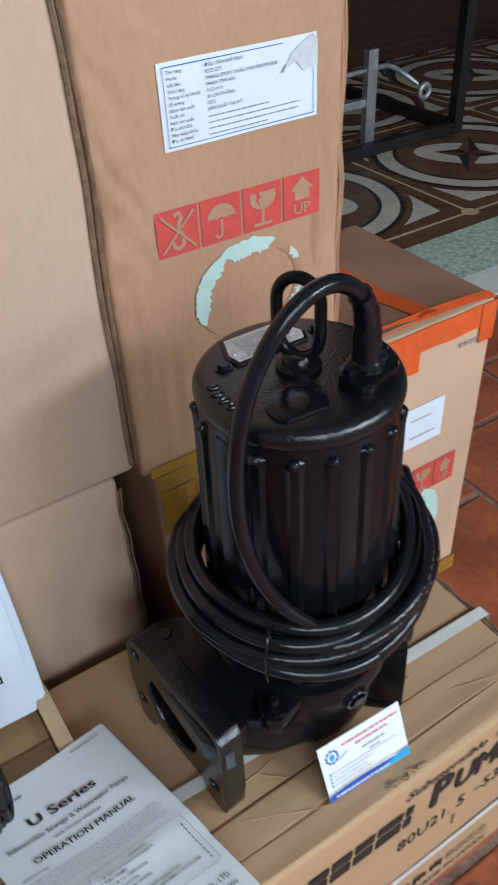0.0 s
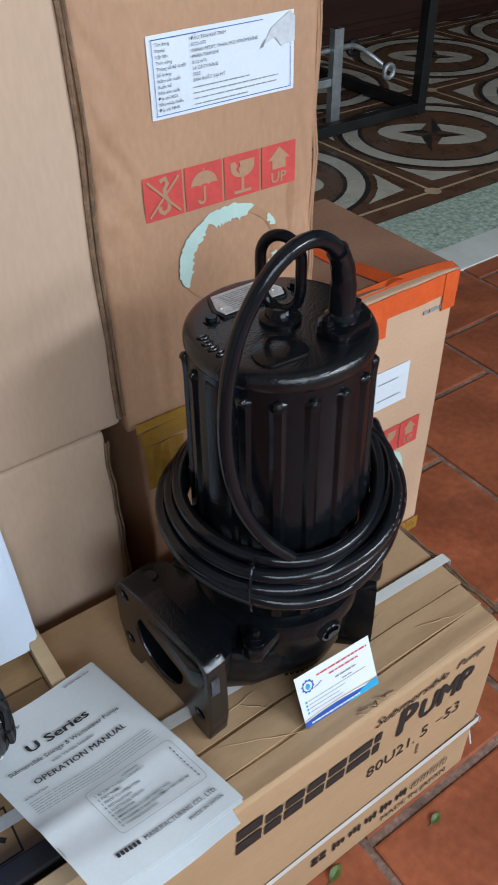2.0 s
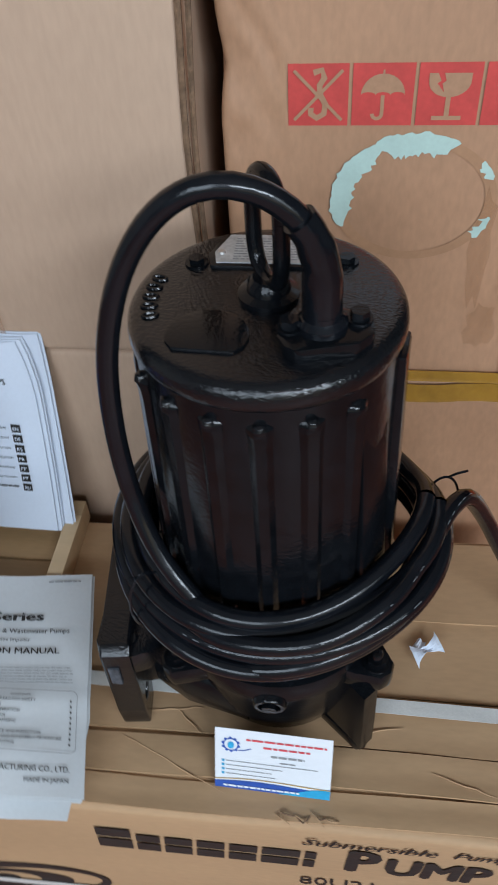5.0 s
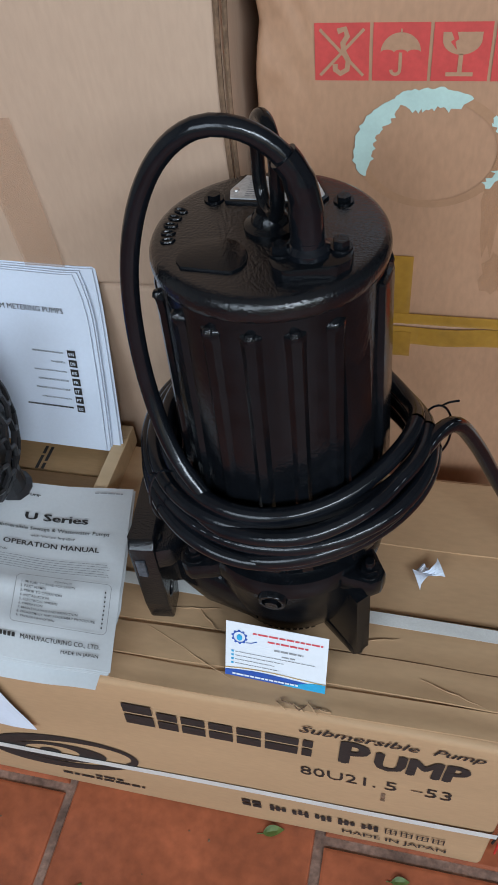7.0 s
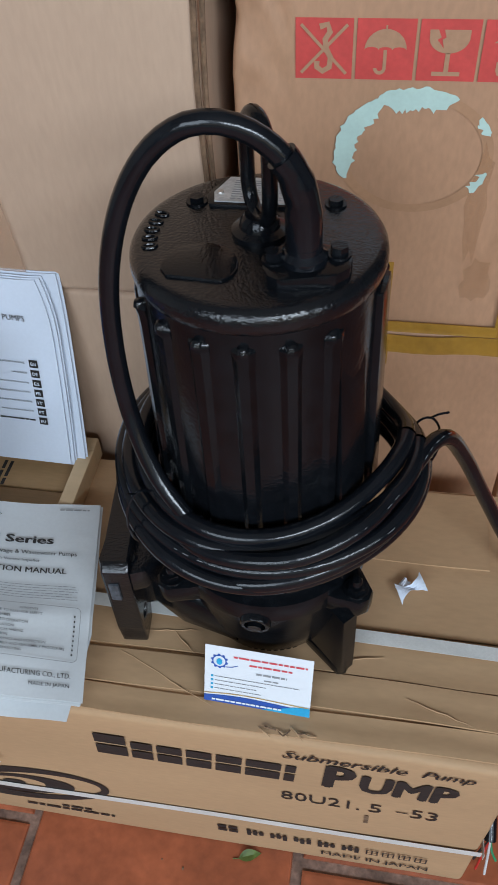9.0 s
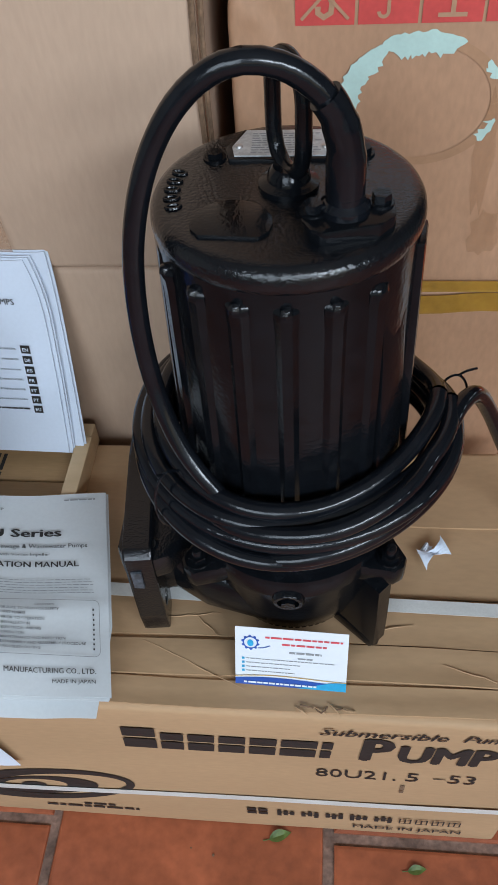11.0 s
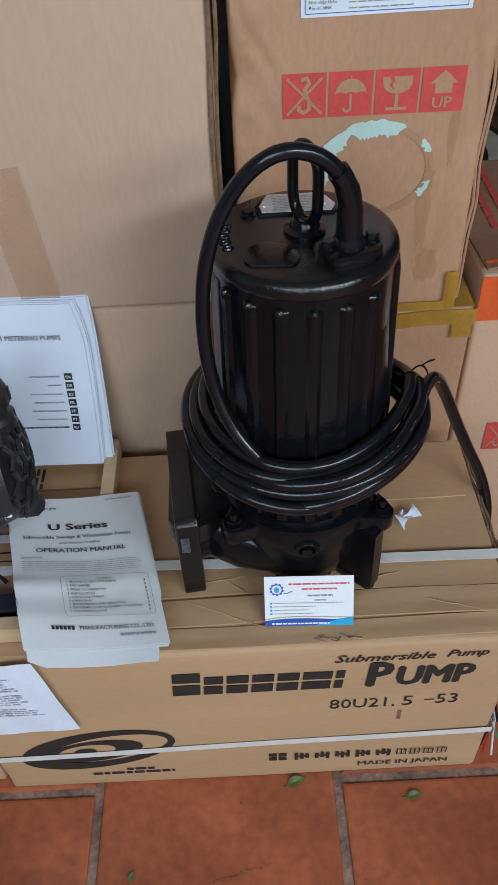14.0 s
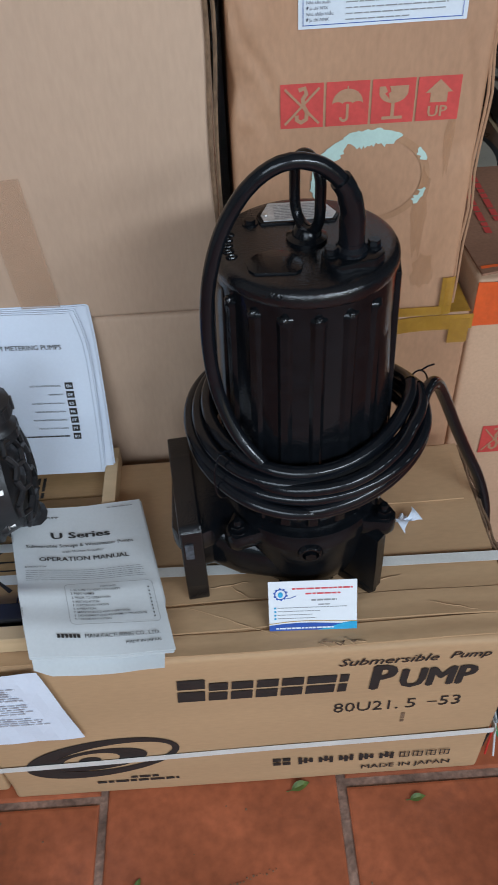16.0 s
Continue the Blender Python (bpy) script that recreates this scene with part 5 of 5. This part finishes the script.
def wooden_tray():
    t = thing("wooden_tray", "pale pine tray holding a flattened printed carton", "crate", (-1.0, 0.022, BOX_H + 0.0025))
    part("rail", box(0, 0.575, 0, 0.016, 0, 0.024, 0.001), WOOD, t, "front pine rail")
    part("rail", box(0, 0.575, 0.250, 0.268, 0, 0.026, 0.001), WOOD, t, "back pine rail")
    part("rail", box(0.560, 0.5755, 0.0165, 0.2495, 0, 0.026, 0.001), WOOD, t, "side pine rail")
    part("rail", box(0.0, 0.016, 0.0165, 0.2495, 0, 0.024, 0.001), WOOD, t, "side pine rail")
    part("board", box(0.017, 0.559, 0.205, 0.249, 0, 0.008, 0.001), CARD_TOP, t, "brown bottom board")
    sheet = part("printed_board", box(0.017, 0.559, 0.018, 0.204, 0, 0.006, 0.001), CARD_TOP, t, "kraft board printed with black handling marks")
    for n, (x, y) in enumerate(((0.430, 0.055), (0.430, 0.112), (0.375, 0.055), (0.375, 0.112), (0.50, 0.058))):
        frame_line = [(0, 0), (0.045, 0), (0.045, 0.045), (0, 0.045), (0, 0.0)]
        part("handling_mark", stroke(frame_line, 0.0025), INK, sheet, "black outlined handling mark", at=pose(x, y, 0.0064))
        sign = [(0.010, 0.010), (0.034, 0.034)] if n % 2 else [(0.008, 0.012), (0.020, 0.030), (0.036, 0.016)]
        part("symbol", stroke(sign, 0.005), INK, sheet, at=pose(x, y, 0.0066))
    part("printed_text", word_bars(0.034, 0.014, 2, 151, 0, 0.45), INK, t, "unreadable black print", at=pose(0.470, 0.205, 0.0085, 0, 0, 90))
    part("strap", grid_sheet(0.542, 0.012, 8, 1), STRAP, t, "white strap across the board", at=pose(0.017, 0.125, 0.0085))
    part("dark_bar", box(0.017, 0.540, 0.024, 0.046, 0.0062, 0.022, 0.002), PLASTIC_BLACK, t, "black foam strip")


wooden_tray()


def metering_pump():
    base = Vector((-0.541, 0.164, BOX_H + 0.0355))
    m = thing("metering_pump", "blue metering pump with ribbed black pump head and red cap", "pump", base, 15)
    m.scale = (0.90, 0.90, 0.90)
    AX = Matrix(((0, 0, 1, 0), (1, 0, 0, 0), (0, 1, 0, 0), (0, 0, 0, 1)))
    cz = 0.0985

    def turned(profile, n=48):
        return moved(lathe(profile, n), Matrix.Translation((0, 0, cz)) @ AX)

    part("body", turned([(0, -0.16), (0.055, -0.16), (0.062, -0.15), (0.064, -0.06), (0.074, -0.045), (0.078, -0.022), (0.078, -0.012), (0.06, -0.010)]), PLASTIC_BLUE, m, "glossy blue drive housing", smooth=True)
    for k in range(10):
        a = 36 * k
        part("body_lug", moved(box(-0.034, -0.012, -0.008, 0.008, 0.066, 0.082, 0.004), Matrix.Translation((0, 0, cz)) @ pose(0, 0, 0, a, 0, 0)), PLASTIC_BLUE, m, smooth=True)
    part("body_base", box(-0.15, -0.02, -0.05, 0.05, 0.0, 0.045, 0.006), PLASTIC_BLUE, m, smooth=True)
    part("clamp_ring", turned([(0.05, -0.010), (0.080, -0.010), (0.083, -0.008), (0.083, -0.001), (0.080, 0.001), (0.05, 0.001)]), PLASTIC_BLACK, m, smooth=True)
    dome = lambda r: 0.038 * math.sqrt(max(0.0, 1 - (r / 0.080) ** 2)) ** 1.0
    head = part("pump_head", turned([(0.078, 0.000), (0.076, 0.006), (0.074, 0.010)] + [(r, 0.008 + dome(r) * 0.86) for r in (0.070, 0.06, 0.05, 0.04, 0.03, 0.02, 0.01)] + [(0, 0.008 + dome(0) * 0.86)]), PLASTIC_BLACK, m, "domed black pump head", smooth=True)
    # honeycomb of raised ribs over the dome
    cell = 0.0165
    seen = set()
    for i in range(-6, 7):
        for j in range(-6, 7):
            cx, cy = cell * math.sqrt(3) * (i + (j % 2) / 2), cell * 1.5 * j
            if math.hypot(cx, cy) > 0.066:
                continue
            for k in range(6):
                a0, a1 = radians(30 + 60 * k), radians(90 + 60 * k)
                p0 = (cx + cell * math.cos(a0), cy + cell * math.sin(a0))
                p1 = (cx + cell * math.cos(a1), cy + cell * math.sin(a1))
                key = tuple(sorted((tuple(round(c, 4) for c in p0), tuple(round(c, 4) for c in p1))))
                if key in seen or max(math.hypot(*p0), math.hypot(*p1)) > 0.078:
                    continue
                seen.add(key)
                line = []
                for s in range(4):
                    y, z = p0[0] + (p1[0] - p0[0]) * s / 3, p0[1] + (p1[1] - p0[1]) * s / 3
                    line.append((0.0135 + dome(math.hypot(y, z)), y, z + cz))
                part("head_rib", tube(line, 0.0034, 6), PLASTIC_BLACK, head, smooth=True)
    for k in range(8):
        a = radians(22 + 45 * k)
        part("head_bolt", moved(hex_bolt(0.0058, 0.010, 0.0075), Matrix.Translation((0.009, 0.068 * math.cos(a), cz + 0.068 * math.sin(a))) @ pose(0, 0, 0, 0, 90, 0)), STEEL, m, "stainless steel bolt", smooth=True)
        part("bolt_boss", moved(lathe([(0.011, 0), (0.011, 0.007), (0.009, 0.008)], 16), Matrix.Translation((0.003, 0.068 * math.cos(a), cz + 0.068 * math.sin(a))) @ pose(0, 0, 0, 0, 90, 0)), PLASTIC_BLACK, m, smooth=True)
    stack = [(0.026, 0.150), (0.026, 0.163), (0.023, 0.166), (0.021, 0.170), (0.021, 0.180), (0.0265, 0.182), (0.0265, 0.199), (0.021, 0.203), (0.018, 0.205), (0.018, 0.214), (0.0165, 0.215), (0.013, 0.215)]
    valve = part("discharge_valve", moved(lathe(stack, 28), pose(0.024, 0, 0.004)), PLASTIC_BLACK, m, "black threaded valve", smooth=True)
    for k in range(8):
        part("grip", moved(box(0.0255, 0.0285, -0.004, 0.004, 0.183, 0.198, 0.001), pose(0.024, 0, 0.004, 0, 0, 45 * k)), PLASTIC_BLACK, valve)
        part("grip", moved(box(0.0250, 0.0275, -0.0035, 0.0035, 0.151, 0.162, 0.001), pose(0.024, 0, 0.004, 0, 0, 45 * k + 20)), PLASTIC_BLACK, valve)
    part("cap", moved(lathe([(0.0172, 0.211), (0.0172, 0.221), (0.0155, 0.222), (0.0105, 0.222), (0.0095, 0.212), (0, 0.211)], 28), pose(0.024, 0, 0.004)), PLASTIC_RED, valve, "red protective cap", smooth=True)
    part("suction_valve", moved(lathe([(0.016, 0.0), (0.028, 0.0), (0.029, 0.014), (0.023, 0.018), (0.022, 0.04), (0.018, 0.05)], 14), pose(0.022, 0, -0.0015)), PLASTIC_BLACK, m, "black foot valve")
    return m


metering_pump()


def tissue_scrap():
    rnd = random.Random(2)
    t = thing("paper_scrap", "crumpled white paper scrap on the carton", "paper", (-0.082, 0.152, BOX_H + 0.0068))
    bow = lambda u, v: Vector((0.004 * v, (0.5 - v) * 0.016 * (1 - 2 * abs(u - 0.5)) ** 0.5, 0.001 + 0.0035 * abs(math.sin(4 * u + 2 * v)) + rnd.uniform(0, 0.0004)))
    part("fold", moved(grid_sheet(0.027, 0.021, 8, 6, bow, 0.0005), pose(-0.008, -0.014, 0, 6, -8, 34)), PAPER, t)
    twist = lambda u, v: Vector((0.005 * (0.5 - u) * v, 0, 0.002 + 0.004 * math.sin(3 * u + v) ** 2 + rnd.uniform(0, 0.0004)))
    part("fold", moved(grid_sheet(0.012, 0.013, 5, 5, twist, 0.0005), pose(-0.016, 0.004, 0, 0, 12, -24)), PAPER, t)


tissue_scrap()


def leaf(x, y, size, turn, mat, label):
    bm = bmesh.new()
    mid, left, right = [], [], []
    for k in range(9):
        u = k / 8
        w = math.sin(math.pi * u ** 0.8) * 0.24
        lift = 0.06 * math.sin(math.pi * u)
        mid.append(bm.verts.new((u * size, 0, (lift + 0.02) * size)))
        left.append(bm.verts.new((u * size, w * size, (lift + 0.14 * w * 4) * size)))
        right.append(bm.verts.new((u * size, -w * size, (lift + 0.10 * w * 4) * size)))
    for k in range(8):
        bm.faces.new((mid[k], mid[k + 1], left[k + 1], left[k]))
        bm.faces.new((right[k], right[k + 1], mid[k + 1], mid[k]))
    t = thing("fallen_leaf", label, "leaf", (x, y, 0.001), turn, "fallen leaves")
    part("blade", bm, mat, t, smooth=True)
    part("stalk", tube([(0, 0, 0.02 * size), (-0.25 * size, 0.04 * size, 0.01 * size)], 0.0006, 5), mat, t)


leaf(-0.085, -0.036, 0.021, 10, LEAF, "small green leaf fallen on the tiles")
leaf(-0.235, -0.014, 0.026, 20, LEAF, "small green leaf fallen on the tiles")
leaf(-0.432, -0.118, 0.014, 70, LEAF, "tiny green leaf fallen on the tiles")
leaf(-0.378, -0.170, 0.015, 110, LEAF_DRY, "tiny yellowing leaf fallen on the tiles")
leaf(0.045, -0.06, 0.012, 200, LEAF_DRY, "tiny yellowing leaf fallen on the tiles")

def floor_grit():
    """Dark crumbs and ants' leavings scattered over the tiles."""
    rnd = random.Random(77)
    bm = bmesh.new()
    spots = [(rnd.uniform(-0.75, 0.45), rnd.uniform(-0.75, -0.02)) for n in range(70)] + [(-0.33 + 0.004 * n, -0.125 + 0.0012 * n + rnd.uniform(-0.003, 0.003)) for n in range(18)]
    for x, y in spots:
        size = rnd.uniform(0.0006, 0.0016)
        bmesh.ops.create_icosphere(bm, subdivisions=1, radius=size, matrix=pose(x, y, 0.001 + size * 0.3) @ Matrix.Diagonal((1, rnd.uniform(0.6, 1.4), 0.6, 1)))
    tagged(part("grit", bm, CARD_EDGE), "dark crumbs of dirt scattered over the tiles", "grit", kind="stuff")


floor_grit()

# ---- the room behind ----
def flat_piece(name, bm, mat, z, label=""):
    return part(name, bm, mat, floor_inner, label, at=Matrix.Translation((0, 0, z)))


def ring(cx, cy, r0, r1, n=64):
    return polygon(ellipse(cx, cy, r1, r1, 0, n), [ellipse(cx, cy, r0, r0, 0, n)])


structure("door_sill", box(-2.6, 4.4, 0.98, 1.10, -0.004, 0.004, 0.002), WHITE_STONE, "pale stone door sill", "sill")
structure("threshold", box(-2.6, 4.4, 1.1005, 1.335, -0.004, 0.003), GREEN_STONE, "worn green terrazzo threshold strip", "floor")


def rosettes():
    """Round inlay patterns of the inner floor, a quarter turned star inside each ring."""
    pitch = 0.80
    for i in range(-2, 3):
        for j in range(0, 3):
            cx, cy = 1.80 + pitch * i, 1.82 + pitch * j
            flat_piece("inlay_disc", polygon(ellipse(cx, cy, 0.27, 0.27)), BROWN_TILE, -0.0032, "brown round inlay")
            flat_piece("inlay_ring", ring(cx, cy, 0.27, 0.283), BLACK_TILE, -0.0030, "black ring inlay")
            flat_piece("inlay_ring", ring(cx, cy, 0.284, 0.344), CREAM, -0.0029, "cream ring inlay")
            for q in range(4):
                a = radians(45 + 90 * q)
                curve = [(cx + 0.385 * math.cos(a + radians(f)), cy + 0.385 * math.sin(a + radians(f))) for f in (-20, -10, 0, 10, 20)]
                flat_piece("inlay_corner", polygon(curve + [(cx + 0.472 * math.cos(a), cy + 0.472 * math.sin(a))]), CREAM, -0.0026, "cream corner inlay")
            flat_piece("inlay_ring", ring(cx, cy, 0.345, 0.362), BLACK_TILE, -0.0020, "black ring inlay")
            flat_piece("inlay_disc", polygon(ellipse(cx, cy, 0.205, 0.115, -45)), CREAM, -0.0028, "cream oval inlay")
            for k in range(4):
                a = radians(45 + 90 * k)
                long = 0.20 if k % 2 == 0 else 0.13
                tip = (cx + long * math.cos(a), cy + long * math.sin(a))
                for s, mat in ((1, BROWN_TILE), (-1, BLACK_TILE)):
                    b = a + s * radians(45)
                    flat_piece("star_point", polygon([(cx, cy), tip, (cx + 0.055 * math.cos(b), cy + 0.055 * math.sin(b))]), mat, -0.0022, "pointed star inlay")
    for i in range(-2, 4):
        x = 1.80 - pitch / 2 + pitch * i
        for j in range(0, 4):
            y = 1.82 - pitch / 2 + pitch * j
            flat_piece("inlay_band", stroke([(x, y), (x, y + pitch)], 0.085), BROWN_TILE, -0.0027, "brown border inlay")
            flat_piece("inlay_band", stroke([(x, y), (x + pitch, y)], 0.085), BROWN_TILE, -0.0024, "brown border inlay")
            flat_piece("inlay_line", stroke([(x, y), (x, y + pitch)], 0.012), WOOD, -0.0018, "tan border line")
            flat_piece("inlay_line", stroke([(x, y), (x + pitch, y)], 0.012), WOOD, -0.0015, "tan border line")
            flat_piece("inlay_disc", polygon(ellipse(x, y, 0.028, 0.028, 0, 16)), WOOD, -0.0012, "small round inlay")


rosettes()


def metal_table():
    t = thing("metal_table", "black steel table frame standing on patterned tiles", "table", (1.93, 2.03, 0))
    for x, y in ((0, 0), (0, 0.9), (-1.3, 0.0), (-1.3, 0.9)):
        part("leg", box(x - 0.022, x + 0.022, y - 0.022, y + 0.022, 0, 0.75, 0.003), BLACK_STEEL, t)
    for y in (0, 0.9):
        part("rail", box(-1.278, -0.022, y - 0.02, y + 0.02, 0.004, 0.044, 0.003), BLACK_STEEL, t, "black steel foot rail")
    for x in (0, -1.3):
        part("rail", box(x - 0.02, x + 0.02, 0.022, 0.878, 0.004, 0.044, 0.003), BLACK_STEEL, t, "black steel foot rail")
    part("tabletop", box(-1.36, 0.06, -0.06, 0.96, 0.75, 0.78, 0.004), WOOD_DARK, t, "dark wooden top")


metal_table()


def pipe_stand():
    t = thing("pipe_stand", "galvanised channel stand with a valve under the table", "stand", (1.575, 2.13, 0))
    part("channel", join(box(-0.022, 0.022, 0, 0.004, 0, 0.34), box(-0.022, -0.018, 0.004, 0.03, 0, 0.34), box(0.018, 0.022, 0.004, 0.03, 0, 0.34)), GALV, t, "upright galvanised channel")
    part("bracket", box(-0.16, -0.022, 0.006, 0.036, 0.14, 0.17, 0.004), GALV, t, "galvanised cross bracket")
    part("pipe", tube([(-0.16, 0.03, 0.26), (0.05, 0.04, 0.262), (0.14, 0.06, 0.25), (0.21, 0.05, 0.21), (0.25, 0.02, 0.175)], 0.010, 10, step=0.02), GALV, t, "bent steel pipe", smooth=True)
    wheel = [(0.27 + 0.025 * math.cos(a), 0.0, 0.150 + 0.025 * math.sin(a)) for a in [2 * math.pi * k / 18 for k in range(19)]]
    part("hand_wheel", tube(wheel, 0.010, 8), GALV, t, "round steel hand wheel", smooth=True)
    ring2 = [(0.16 + 0.022 * math.cos(a), 0.1, 0.235 + 0.022 * math.sin(a)) for a in [2 * math.pi * k / 18 for k in range(19)]]
    part("valve_ring", tube(ring2, 0.012, 8), BLACK_STEEL, t, "dark valve ring", smooth=True)


pipe_stand()


def wooden_cabinet():
    c = thing("wooden_cabinet", "dark varnished wooden cabinet at the back of the room", "cabinet", (0.6, 3.05, 0))
    part("body", box(0, 3.2, 0.02, 0.55, 0.05, 1.9, 0.004), WOOD_DARK, c)
    part("plinth", box(0.02, 3.18, 0.04, 0.5, 0, 0.05), WOOD_DARK, c)
    for n in range(4):
        part("door", box(0.02 + 0.79 * n, 0.80 + 0.79 * n, 0.0, 0.02, 0.09, 1.86, 0.004), WOOD_DARK, c, "plain dark door")


wooden_cabinet()


# ---- terracotta tiles, last ----
def terracotta_tiles():
    pitch, gap = 0.309, 0.0115
    shapes = []
    rnd = random.Random(11)
    for n in range(4):
        bm = bmesh.new()
        s = pitch - gap
        bmesh.ops.create_cube(bm, size=1, matrix=pose(s / 2, s / 2, -0.006) @ Matrix.Diagonal((s, s, 0.012, 1)))
        edges = [e for e in bm.edges if e.verts[0].co.z > -0.002 and e.verts[1].co.z > -0.002]
        bmesh.ops.bevel(bm, geom=edges, offset=0.004, segments=2, affect="EDGES", profile=0.6)
        for v in bm.verts:
            if v.co.z < -0.001:
                v.co.x += rnd.uniform(-0.0012, 0.0012)
                v.co.y += rnd.uniform(-0.0012, 0.0012)
        data = bpy.data.meshes.new("tile")
        bm.to_mesh(data)
        bm.free()
        data.materials.append(TERRACOTTA)
        shapes.append(data)
    for i in range(-7, 14):
        for j in range(-7, 5):
            x = -0.1695 + pitch * i + gap / 2
            y = -0.004 + pitch * j + (-0.1545 if i % 2 else -0.004) + gap / 2
            if y > 0.93 or y < -2.2:
                continue
            depth = min(1.0, (0.985 - y) / (pitch - gap))
            ob = new("tile", shapes[(i * 3 + j * 5) % 4])
            ob.parent = floor
            ob.matrix_basis = pose(x, y, rnd.uniform(-0.0006, 0.0006)) @ Matrix.Diagonal((1, depth, 1, 1))


terracotta_tiles()
